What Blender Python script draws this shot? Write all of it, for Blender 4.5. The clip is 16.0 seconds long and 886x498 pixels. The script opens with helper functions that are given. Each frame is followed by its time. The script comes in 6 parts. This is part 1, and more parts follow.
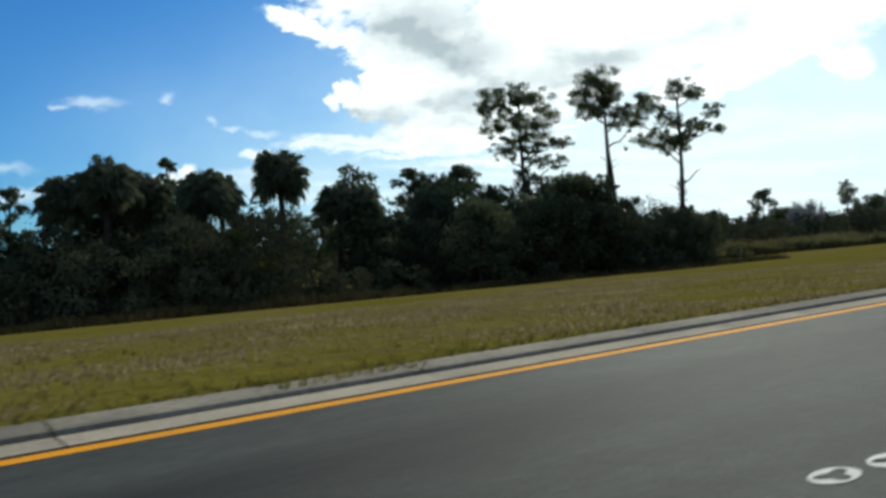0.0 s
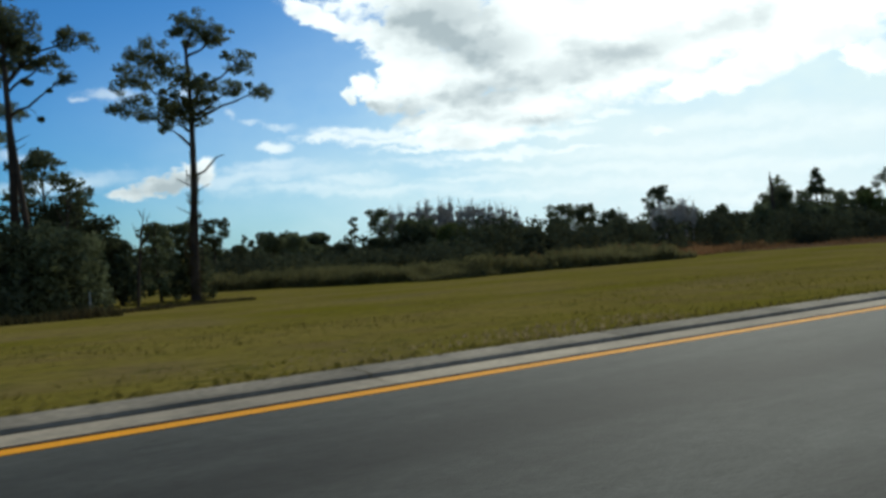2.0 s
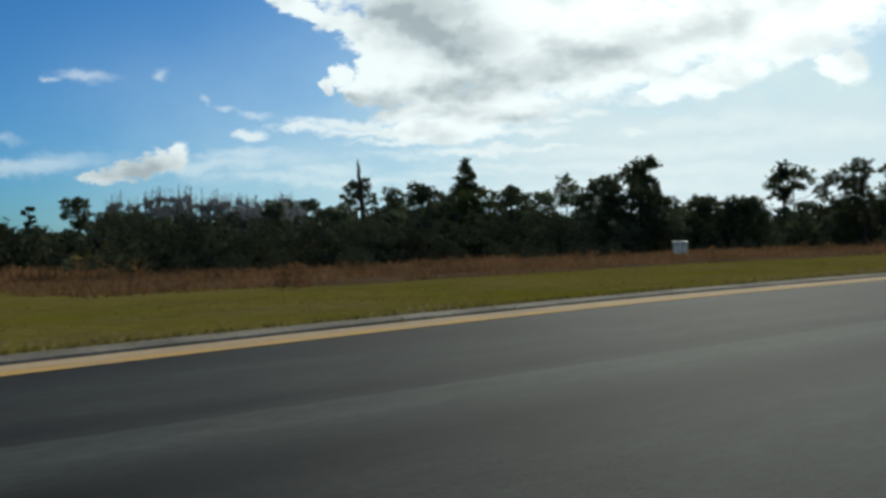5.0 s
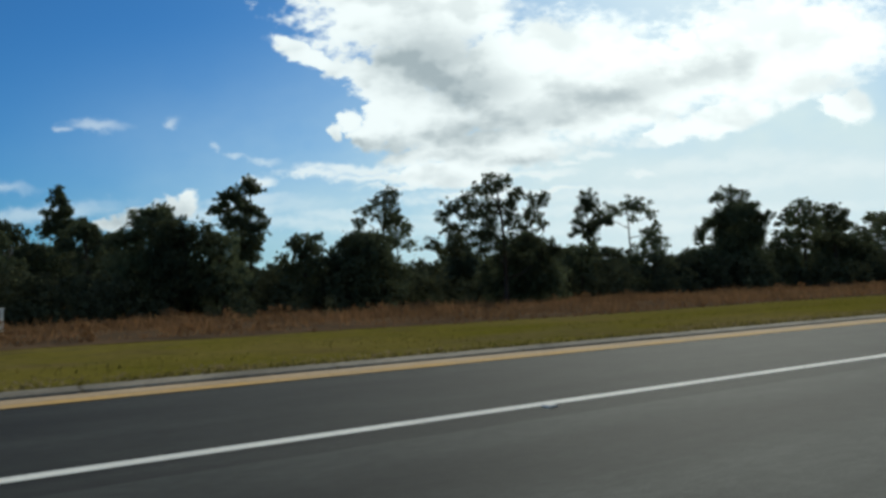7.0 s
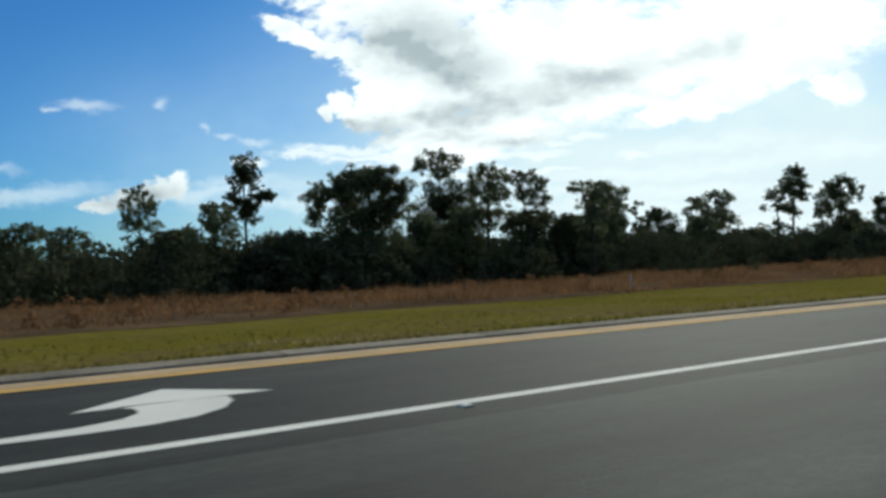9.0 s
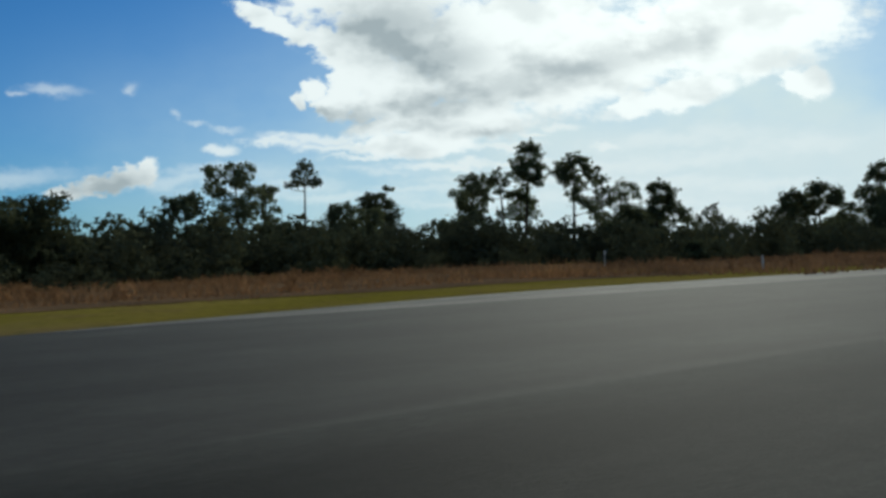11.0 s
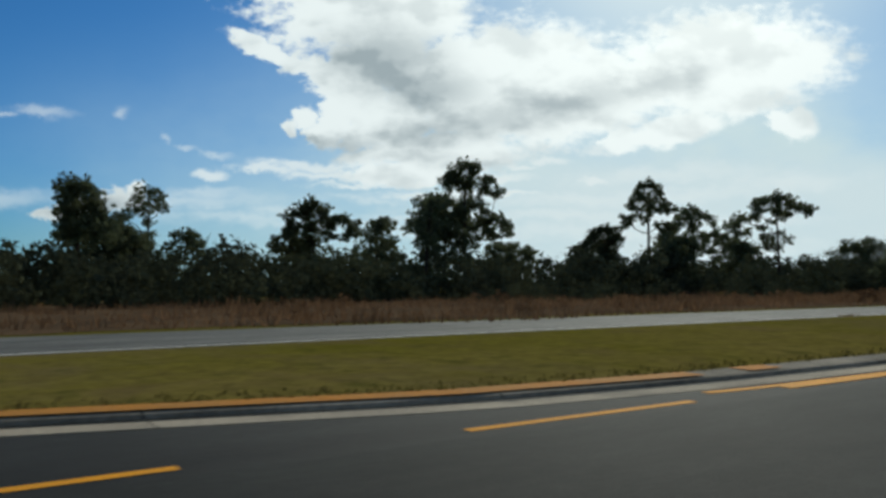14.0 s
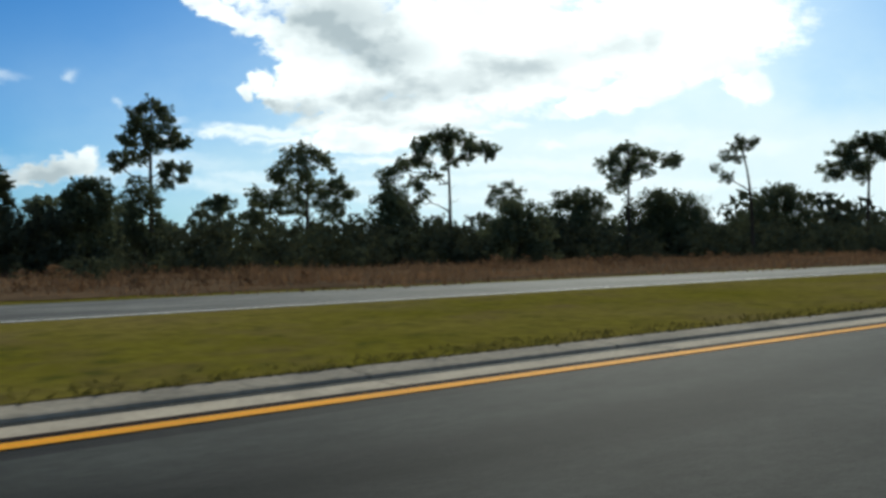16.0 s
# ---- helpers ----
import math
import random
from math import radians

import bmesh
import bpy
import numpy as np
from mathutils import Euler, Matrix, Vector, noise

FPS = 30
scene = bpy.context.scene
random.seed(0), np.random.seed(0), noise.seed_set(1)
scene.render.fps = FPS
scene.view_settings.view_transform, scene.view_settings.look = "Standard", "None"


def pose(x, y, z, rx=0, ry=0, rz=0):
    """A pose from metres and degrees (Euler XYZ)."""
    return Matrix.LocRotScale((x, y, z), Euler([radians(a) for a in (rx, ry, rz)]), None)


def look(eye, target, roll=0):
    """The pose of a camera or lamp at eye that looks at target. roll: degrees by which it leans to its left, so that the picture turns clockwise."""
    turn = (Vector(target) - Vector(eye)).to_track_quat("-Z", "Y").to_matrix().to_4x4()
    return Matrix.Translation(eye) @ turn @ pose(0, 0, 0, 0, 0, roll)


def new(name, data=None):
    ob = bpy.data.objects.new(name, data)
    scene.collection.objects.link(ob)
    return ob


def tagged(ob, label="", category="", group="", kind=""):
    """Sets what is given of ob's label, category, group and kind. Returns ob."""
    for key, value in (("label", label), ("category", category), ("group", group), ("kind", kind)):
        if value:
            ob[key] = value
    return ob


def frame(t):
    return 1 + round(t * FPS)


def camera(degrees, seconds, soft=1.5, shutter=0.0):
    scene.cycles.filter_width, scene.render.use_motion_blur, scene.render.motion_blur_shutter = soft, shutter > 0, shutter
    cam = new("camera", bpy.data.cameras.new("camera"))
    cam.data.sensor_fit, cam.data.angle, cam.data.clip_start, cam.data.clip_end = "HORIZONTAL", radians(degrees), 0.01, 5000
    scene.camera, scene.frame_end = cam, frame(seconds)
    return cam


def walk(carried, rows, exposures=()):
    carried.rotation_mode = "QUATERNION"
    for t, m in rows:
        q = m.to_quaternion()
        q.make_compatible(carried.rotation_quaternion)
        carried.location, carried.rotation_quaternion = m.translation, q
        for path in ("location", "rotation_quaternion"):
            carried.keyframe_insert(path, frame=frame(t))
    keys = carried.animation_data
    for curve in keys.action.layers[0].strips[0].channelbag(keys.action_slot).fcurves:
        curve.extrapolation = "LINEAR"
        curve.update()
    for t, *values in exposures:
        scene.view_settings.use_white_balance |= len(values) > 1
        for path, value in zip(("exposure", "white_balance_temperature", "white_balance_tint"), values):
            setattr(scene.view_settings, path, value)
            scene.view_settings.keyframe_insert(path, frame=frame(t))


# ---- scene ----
cam = camera(57.71, 16.0, soft=3.2, shutter=0.05)
ROWS = [
    (0, pose(-0.00, -0.19, 1.114, 89.92, 3.36, -35.90)),
    (0.5, pose(12.50, -0.22, 1.114, 92.05, 4.67, -33.07)),
    (1, pose(24.97, -0.21, 1.114, 89.60, 4.64, -34.50)),
    (1.5, pose(37.24, -0.20, 1.114, 89.18, 2.83, -33.72)),
    (2, pose(49.58, -0.24, 1.114, 89.56, 2.89, -33.97)),
    (2.5, pose(61.88, -0.27, 1.114, 89.85, 2.98, -32.47)),
    (3, pose(74.19, -0.21, 1.114, 89.93, 4.21, -31.78)),
    (3.5, pose(86.49, -0.15, 1.114, 89.35, 3.62, -32.42)),
    (5.8, pose(143.42, -0.13, 1.114, 89.15, 0.84, -35.22)),
    (6, pose(148.41, -0.13, 1.114, 90.13, 1.53, -35.23)),
    (6.5, pose(160.88, -0.18, 1.114, 90.13, 1.16, -35.49)),
    (7, pose(173.32, -0.07, 1.114, 92.20, 1.68, -33.29)),
    (7.5, pose(185.75, -0.05, 1.114, 89.43, 1.81, -30.98)),
    (8, pose(198.16, -0.03, 1.114, 89.45, 1.29, -31.71)),
    (8.5, pose(210.57, 0.07, 1.114, 89.42, 1.97, -31.92)),
    (9, pose(222.99, 0.17, 1.114, 90.84, 1.76, -33.09)),
    (9.5, pose(235.37, 0.16, 1.114, 89.62, 0.57, -33.75)),
    (9.7, pose(240.31, 0.15, 1.114, 88.89, 0.66, -34.05)),
    (11.8, pose(292.15, 0.12, 1.114, 90.79, 1.21, -34.32)),
    (12, pose(297.09, 0.12, 1.114, 90.41, 0.96, -34.28)),
    (12.5, pose(309.45, 0.17, 1.114, 90.84, 1.19, -33.84)),
    (13, pose(321.77, 0.14, 1.114, 89.91, 0.97, -35.41)),
    (13.5, pose(333.90, 0.16, 1.114, 89.78, -0.04, -36.48)),
    (14, pose(345.81, 0.21, 1.114, 92.23, 0.05, -34.01)),
    (14.5, pose(357.61, 0.27, 1.114, 90.49, -0.44, -34.05)),
    (15, pose(369.36, 0.20, 1.114, 90.00, 1.18, -33.80)),
    (15.5, pose(381.09, 0.14, 1.114, 90.03, 1.50, -34.78)),
    (16, pose(392.80, 0.07, 1.114, 89.70, 0.59, -36.08)),
]

# The plan is drawn along a straight road; the real one bends gently to the right.
BEND, BEND_X = 3600.0, 190.0


def bend(x, y):
    """Place and heading in the world of a plan point; straight on beyond both ends."""
    c = np.clip(x, -90.0, 560.0)
    a = (c - BEND_X) / BEND
    wx = BEND_X + (BEND + y) * np.sin(a) + (x - c) * np.cos(a)
    wy = -BEND + (BEND + y) * np.cos(a) - (x - c) * np.sin(a)
    return wx, wy, -a


def bent_pose(m):
    p = m.translation
    wx, wy, a = bend(p.x, p.y)
    return Matrix.Translation((wx, wy, p.z)) @ Matrix.Rotation(a, 4, "Z") @ Matrix.Translation(-p) @ m


walk(cam, [(t, bent_pose(m)) for t, m in ROWS], exposures=[(t, e, 6260, 0) for t, e in ((0.0, 0.14), (0.5, 0.08), (1.5, 0.09), (2.5, -0.17), (3.5, -0.30), (6.0, -0.15), (7.0, -0.20), (7.5, -0.12), (9.0, 0.0), (9.5, -0.09), (12.0, -0.30), (12.5, -0.18), (13.0, -0.32), (13.5, -0.26), (14.0, -0.36), (14.5, -0.36), (15.2, -0.04), (16.0, 0.06))])

# ---- world, sun ----
SUN_AZ, SUN_EL = radians(54.0), radians(29.0)     # azimuth from +Y towards +X
SUN_DIR = Vector((math.sin(SUN_AZ) * math.cos(SUN_EL), math.cos(SUN_AZ) * math.cos(SUN_EL), math.sin(SUN_EL)))

# Clouds on a plane square to the azimuth of 36 degrees: centre, half width, half height, turn in degrees
CLOUDS = [
    (-0.088, 0.342, 0.16, 0.084, -4), (-0.217, 0.292, 0.058, 0.016, -25), (-0.116, 0.253, 0.041, 0.042, -3), (-0.18, 0.189, 0.011, 0.013, -3),
    (-0.162, 0.204, 0.017, 0.017, -3), (-0.149, 0.184, 0.016, 0.017, -3), (-0.126, 0.207, 0.025, 0.042, -3), (-0.064, 0.201, 0.077, 0.056, -3),
    (-0.147, 0.265, 0.043, 0.017, -25), (0.069, 0.25, 0.175, 0.09, 7), (-0.003, 0.159, 0.131, 0.034, 3), (0.171, 0.23, 0.198, 0.062, 12),
    (0.351, 0.268, 0.192, 0.074, 7), (0.303, 0.191, 0.075, 0.026, 16), (0.24, 0.178, 0.04, 0.018, 7), (-0.038, 0.131, 0.09, 0.018, 1),
    (0.447, 0.197, 0.038, 0.023, -3), (-0.069, 0.289, 0.077, 0.063, -3), (-0.098, 0.238, 0.042, 0.035, -3), (-0.375, 0.109, 0.019, 0.019, -2),
    (-0.4, 0.102, 0.03, 0.017, 7), (-0.44, 0.09, 0.046, 0.012, 4), (-0.478, 0.081, 0.027, 0.007, -2),
]
STREAKS = [
    (-0.164, 0.143, 0.071, 0.008, -4), (-0.141, 0.13, 0.05, 0.006, -2), (-0.004, 0.106, 0.08, 0.006, 0), (0.211, 0.165, 0.031, 0.008, 2),
    (0.199, 0.128, 0.019, 0.006, -3), (-0.275, 0.133, 0.02, 0.007, -2), (0.142, 0.149, 0.027, 0.006, 1), (0.066, 0.129, 0.055, 0.006, 0),
    (0.107, 0.141, 0.02, 0.004, -3), (-0.209, 0.14, 0.043, 0.006, -5), (-0.102, 0.117, 0.056, 0.004, -2), (0.086, 0.109, 0.048, 0.004, -2),
]
WISPS = [
    (0.167, 0.101, 0.1, 0.007, 0), (0.308, 0.104, 0.117, 0.01, 4), (0.392, 0.071, 0.084, 0.008, 2), (0.22, 0.058, 0.145, 0.008, -2),
    (0.015, 0.057, 0.11, 0.006, -2), (0.345, 0.038, 0.129, 0.008, 0), (0.438, 0.122, 0.076, 0.012, 6),
    (-0.488, 0.213, 0.032, 0.007, -5), (-0.394, 0.208, 0.01, 0.007, 27), (-0.629, 0.138, 0.045, 0.008, -4), (-0.535, 0.211, 0.012, 0.004, -3),
    (-0.274, 0.16, 0.018, 0.004, -10), (-0.31, 0.169, 0.01, 0.003, -7), (-0.339, 0.177, 0.007, 0.004, -3), (-0.335, 0.096, 0.124, 0.009, 1),
    (-0.089, 0.099, 0.053, 0.005, -2), (-0.182, 0.085, 0.05, 0.006, -2), (-0.247, 0.078, 0.08, 0.006, -2), (0.289, 0.132, 0.105, 0.01, 2),
    (0.146, 0.08, 0.134, 0.007, -2), (-0.033, 0.075, 0.063, 0.005, -2), (0.037, 0.084, 0.082, 0.006, -2), (-0.147, 0.07, 0.141, 0.006, -2),
    (0.267, 0.075, 0.099, 0.008, 1), (-0.576, 0.101, 0.107, 0.01, 2), (-0.29, 0.108, 0.051, 0.006, -2),
]
GREYS = [
    (-0.069, 0.278, 0.074, 0.043, -11), (-0.014, 0.24, 0.063, 0.028, -8), (-0.111, 0.167, 0.03, 0.015, -3), (-0.016, 0.184, 0.049, 0.021, 3),
    (-0.447, 0.088, 0.071, 0.015, 4), (-0.417, 0.097, 0.054, 0.017, 7), (-0.15, 0.177, 0.021, 0.007, -3),
]
PALE_GREYS = [
    (0.068, 0.203, 0.095, 0.026, 9), (0.171, 0.222, 0.10, 0.024, 13), (0.272, 0.25, 0.09, 0.020, 13), (-0.031, 0.152, 0.06, 0.010, 0),
    (0.039, 0.144, 0.045, 0.008, 2),
]


def make_world():
    w = bpy.data.worlds.new("sky")
    scene.world = w
    w.use_nodes = True
    nt = w.node_tree
    nt.nodes.clear()
    link = nt.links.new

    def m(op, a, b=None, c=None, clamp=False):
        n = nt.nodes.new("ShaderNodeMath")
        n.operation, n.use_clamp = op, clamp
        for i, v in enumerate((a, b, c)):
            if v is None:
                continue
            if isinstance(v, (int, float)):
                n.inputs[i].default_value = v
            else:
                link(v, n.inputs[i])
        return n.outputs[0]

    def ramp(v, lo, hi):
        n = nt.nodes.new("ShaderNodeMapRange")
        n.interpolation_type = "SMOOTHSTEP"
        link(v, n.inputs["Value"])
        n.inputs["From Min"].default_value, n.inputs["From Max"].default_value = lo, hi
        return n.outputs["Result"]

    def mixc(f, a, b):
        n = nt.nodes.new("ShaderNodeMix")
        n.data_type = "RGBA"
        link(f, n.inputs["Factor"])
        for s, v in (("A", a), ("B", b)):
            sock = [i for i in n.inputs if i.name == s and i.type == "RGBA"][0]
            if isinstance(v, tuple):
                sock.default_value = (*v, 1)
            else:
                link(v, sock)
        return [x for x in n.outputs if x.type == "RGBA"][0]

    tc = nt.nodes.new("ShaderNodeTexCoord")
    sep = nt.nodes.new("ShaderNodeSeparateXYZ")
    link(tc.outputs["Generated"], sep.inputs[0])
    X, Y, Z = sep.outputs
    a = radians(36)
    fwd = m("ADD", m("MULTIPLY", X, math.sin(a)), m("MULTIPLY", Y, math.cos(a)))
    front = ramp(fwd, 0.15, 0.4)
    fw = m("MAXIMUM", fwd, 0.05)
    u = m("DIVIDE", m("SUBTRACT", m("MULTIPLY", X, math.cos(a)), m("MULTIPLY", Y, math.sin(a))), fw)
    v = m("DIVIDE", Z, fw)
    uv = nt.nodes.new("ShaderNodeCombineXYZ")
    link(u, uv.inputs[0])
    link(m("MULTIPLY", v, 1.6), uv.inputs[1])

    def noise_tex(scale, detail, rough, vec=None, dist=0.0):
        n = nt.nodes.new("ShaderNodeTexNoise")
        n.inputs["Scale"].default_value, n.inputs["Detail"].default_value = scale, detail
        n.inputs["Roughness"].default_value, n.inputs["Distortion"].default_value = rough, dist
        link(vec or uv.outputs[0], n.inputs["Vector"])
        return n
    big = noise_tex(9.0, 6.0, 0.6)
    fine = noise_tex(30.0, 8.0, 0.66)
    nb = m("SUBTRACT", big.outputs["Fac"], 0.5)
    nf = m("SUBTRACT", fine.outputs["Fac"], 0.5)
    wob = nt.nodes.new("ShaderNodeSeparateXYZ")
    link(big.outputs["Color"], wob.inputs[0])
    wob2 = nt.nodes.new("ShaderNodeSeparateXYZ")
    link(fine.outputs["Color"], wob2.inputs[0])
    u1 = m("ADD", u, m("MULTIPLY", m("SUBTRACT", wob2.outputs[0], 0.5), 0.045))
    v1 = m("ADD", v, m("MULTIPLY", m("SUBTRACT", wob2.outputs[1], 0.5), 0.030))
    uu = m("ADD", u1, m("MULTIPLY", m("SUBTRACT", wob.outputs[0], 0.5), 0.05))
    vv = m("ADD", v1, m("MULTIPLY", m("SUBTRACT", wob.outputs[1], 0.5), 0.03))

    def blob(row):
        cx, cy, ax, ay, rot = row
        c, s = math.cos(radians(rot)), math.sin(radians(rot))
        du, dv = m("SUBTRACT", uu, cx), m("SUBTRACT", vv, cy)
        p = m("ADD", m("MULTIPLY", du, c / ax), m("MULTIPLY", dv, s / ax))
        q = m("SUBTRACT", m("MULTIPLY", dv, c / ay), m("MULTIPLY", du, s / ay))
        return m("SUBTRACT", 1.0, m("SQRT", m("ADD", m("MULTIPLY", p, p), m("MULTIPLY", q, q))))

    def union(rows):
        d = None
        for r in rows:
            b = m("MAXIMUM", blob(r), -2.0)
            d = b if d is None else m("MAXIMUM", d, b)
        return d
    inner = noise_tex(8.0, 4.5, 0.5)
    rag = m("ADD", m("MULTIPLY", nb, 1.3), m("MULTIPLY", nf, 2.0))
    thick = m("MULTIPLY", ramp(m("ADD", m("MULTIPLY", union(CLOUDS), 1.8), rag), -0.15, 0.60), front)
    streaks = m("MULTIPLY", ramp(m("ADD", m("MULTIPLY", union(STREAKS), 1.5), m("MULTIPLY", rag, 0.9)), -0.55, 1.0), m("MULTIPLY", front, 0.78))
    faint = m("MULTIPLY", ramp(m("ADD", m("MULTIPLY", union(WISPS), 1.3), m("MULTIPLY", rag, 1.1)), -1.0, 1.35), m("MULTIPLY", front, 0.42))
    thin = m("MAXIMUM", streaks, faint)
    grey = m("MULTIPLY", ramp(m("ADD", union(GREYS), m("MULTIPLY", rag, 0.4)), -0.75, 0.9), 0.74)
    pale = m("MULTIPLY", ramp(m("ADD", union(PALE_GREYS), m("MULTIPLY", rag, 0.45)), -0.55, 1.0), 0.55)
    # broken cloud over the rest of the sky
    rest = noise_tex(3.2, 7.0, 0.55, tc.outputs["Generated"])
    restf = m("MULTIPLY", ramp(rest.outputs["Fac"], 0.40, 0.60), m("SUBTRACT", 1.0, front))
    # milky veil, thicker low down and towards the sun
    dot = nt.nodes.new("ShaderNodeVectorMath")
    dot.operation = "DOT_PRODUCT"
    link(tc.outputs["Generated"], dot.inputs[0])
    dot.inputs[1].default_value = SUN_DIR
    sd = m("MAXIMUM", dot.outputs["Value"], 0.0)
    glow = m("POWER", sd, 22.0)
    veil_n = noise_tex(5.0, 5.0, 0.6)
    side = ramp(u, -0.75, 0.15)
    low = m("SUBTRACT", 1.0, ramp(v, 0.06, 0.36))
    veil = m("MULTIPLY", m("MULTIPLY", low, side), m("MULTIPLY_ADD", veil_n.outputs["Fac"], 1.3, 0.25))
    veil = m("MULTIPLY", m("ADD", veil, m("MULTIPLY", glow, 1.2)), front, clamp=True)

    sky = nt.nodes.new("ShaderNodeTexSky")
    sky.sky_type, sky.sun_disc = "NISHITA", False
    sky.sun_elevation, sky.sun_rotation = SUN_EL, SUN_AZ
    sky.air_density, sky.dust_density, sky.ozone_density = 1.0, 0.4, 3.0
    base = nt.nodes.new("ShaderNodeVectorMath")
    base.operation = "MULTIPLY"
    link(sky.outputs[0], base.inputs[0])
    base.inputs[1].default_value = (0.22, 0.50, 0.80)
    white = mixc(glow, (9.8, 10.0, 10.2), (13.5, 13.3, 13.0))
    # puffs are lit from above and from the sun's side
    aside = nt.nodes.new("ShaderNodeVectorMath")
    aside.operation = "ADD"
    link(uv.outputs[0], aside.inputs[0])
    aside.inputs[1].default_value = (0.022, 0.032, 0.0)
    lit = m("SUBTRACT", noise_tex(8.0, 4.5, 0.5, aside.outputs[0]).outputs["Fac"], inner.outputs["Fac"])
    puff = ramp(m("ADD", lit, m("MULTIPLY", nf, 0.06)), -0.03, 0.15)
    shade = m("ADD", m("MAXIMUM", grey, pale), m("MULTIPLY", m("MULTIPLY", puff, m("MULTIPLY_ADD", glow, -0.9, 1.0)), 0.42), clamp=True)
    body_c = mixc(shade, white, (4.2, 4.7, 5.1))
    c1 = mixc(veil, base.outputs[0], mixc(glow, (6.1, 7.5, 8.2), (10.5, 10.6, 10.4)))
    band = m("MULTIPLY", m("MULTIPLY", ramp(u, -0.12, 0.22), m("SUBTRACT", 1.0, ramp(v, 0.115, 0.19))), m("MULTIPLY_ADD", veil_n.outputs["Fac"], 0.7, 0.5), clamp=True)
    c1 = mixc(band, c1, (7.6, 8.4, 8.9))
    c2 = mixc(thin, c1, (9.4, 9.6, 9.8))
    c3 = mixc(thick, c2, body_c)
    c4 = mixc(restf, c3, (2.5, 2.75, 3.0))
    bg = nt.nodes.new("ShaderNodeBackground")
    link(c4, bg.inputs["Color"])
    bg.inputs["Strength"].default_value = 0.11
    out = nt.nodes.new("ShaderNodeOutputWorld")
    link(bg.outputs[0], out.inputs[0])


make_world()
sun = new("sun", bpy.data.lights.new("sun", "SUN"))
sun.data.energy, sun.data.angle, sun.data.color = 3.4, radians(0.6), (1.0, 0.935, 0.82)
sun.matrix_world = look(SUN_DIR * 100, (0, 0, 0))


# ---- materials ----
def material(name, col_a, col_b, scale=3.0, rough=0.85, fine=40.0, fine_amt=0.3, bump=0.0, island=0.0, obj=0.0, metal=0.0, translucent=0.0, spec=0.3):
    """Two colours mixed by coarse noise, darkened and lightened by fine noise, over world metres."""
    mat = bpy.data.materials.new(name)
    mat.use_nodes = True
    nt = mat.node_tree
    b = nt.nodes["Principled BSDF"]
    link = nt.links.new
    geo = nt.nodes.new("ShaderNodeNewGeometry")
    n1, n2 = nt.nodes.new("ShaderNodeTexNoise"), nt.nodes.new("ShaderNodeTexNoise")
    for n, s, d in ((n1, scale, 5.0), (n2, fine, 3.0)):
        link(geo.outputs["Position"], n.inputs["Vector"])
        n.inputs["Scale"].default_value, n.inputs["Detail"].default_value = s, d
    mr = nt.nodes.new("ShaderNodeMapRange")
    mr.inputs["From Min"].default_value, mr.inputs["From Max"].default_value = 0.35, 0.65
    link(n1.outputs["Fac"], mr.inputs["Value"])
    mix = nt.nodes.new("ShaderNodeMix")
    mix.data_type = "RGBA"
    link(mr.outputs[0], mix.inputs[0])
    mix.inputs[6].default_value, mix.inputs[7].default_value = (*col_a, 1), (*col_b, 1)
    hsv = nt.nodes.new("ShaderNodeHueSaturation")
    link(mix.outputs[2], hsv.inputs["Color"])
    val = nt.nodes.new("ShaderNodeMath")
    val.operation = "MULTIPLY_ADD"
    link(n2.outputs["Fac"], val.inputs[0])
    val.inputs[1].default_value, val.inputs[2].default_value = fine_amt * 2, 1 - fine_amt
    last = val.outputs[0]
    for amt, node, sock in ((island, geo, "Random Per Island"), (obj, None, "Random")):
        if amt:
            if node is None:
                node = nt.nodes.new("ShaderNodeObjectInfo")
            r = nt.nodes.new("ShaderNodeMath")
            r.operation = "MULTIPLY_ADD"
            link(node.outputs[sock], r.inputs[0])
            r.inputs[1].default_value, r.inputs[2].default_value = amt * 2, 1 - amt
            mu = nt.nodes.new("ShaderNodeMath")
            mu.operation = "MULTIPLY"
            link(last, mu.inputs[0])
            link(r.outputs[0], mu.inputs[1])
            last = mu.outputs[0]
    link(last, hsv.inputs["Value"])
    link(hsv.outputs[0], b.inputs["Base Color"])
    b.inputs["Roughness"].default_value, b.inputs["Metallic"].default_value = rough, metal
    b.inputs["Specular IOR Level"].default_value = spec
    if bump:
        bp = nt.nodes.new("ShaderNodeBump")
        bp.inputs["Strength"].default_value, bp.inputs["Distance"].default_value = bump, 0.02
        link(n2.outputs["Fac"], bp.inputs["Height"])
        link(bp.outputs[0], b.inputs["Normal"])
    if translucent:
        tr = nt.nodes.new("ShaderNodeBsdfTranslucent")
        link(hsv.outputs[0], tr.inputs[0])
        ms = nt.nodes.new("ShaderNodeMixShader")
        ms.inputs[0].default_value = translucent
        link(b.outputs[0], ms.inputs[1])
        link(tr.outputs[0], ms.inputs[2])
        link(ms.outputs[0], nt.nodes["Material Output"].inputs[0])
    return mat


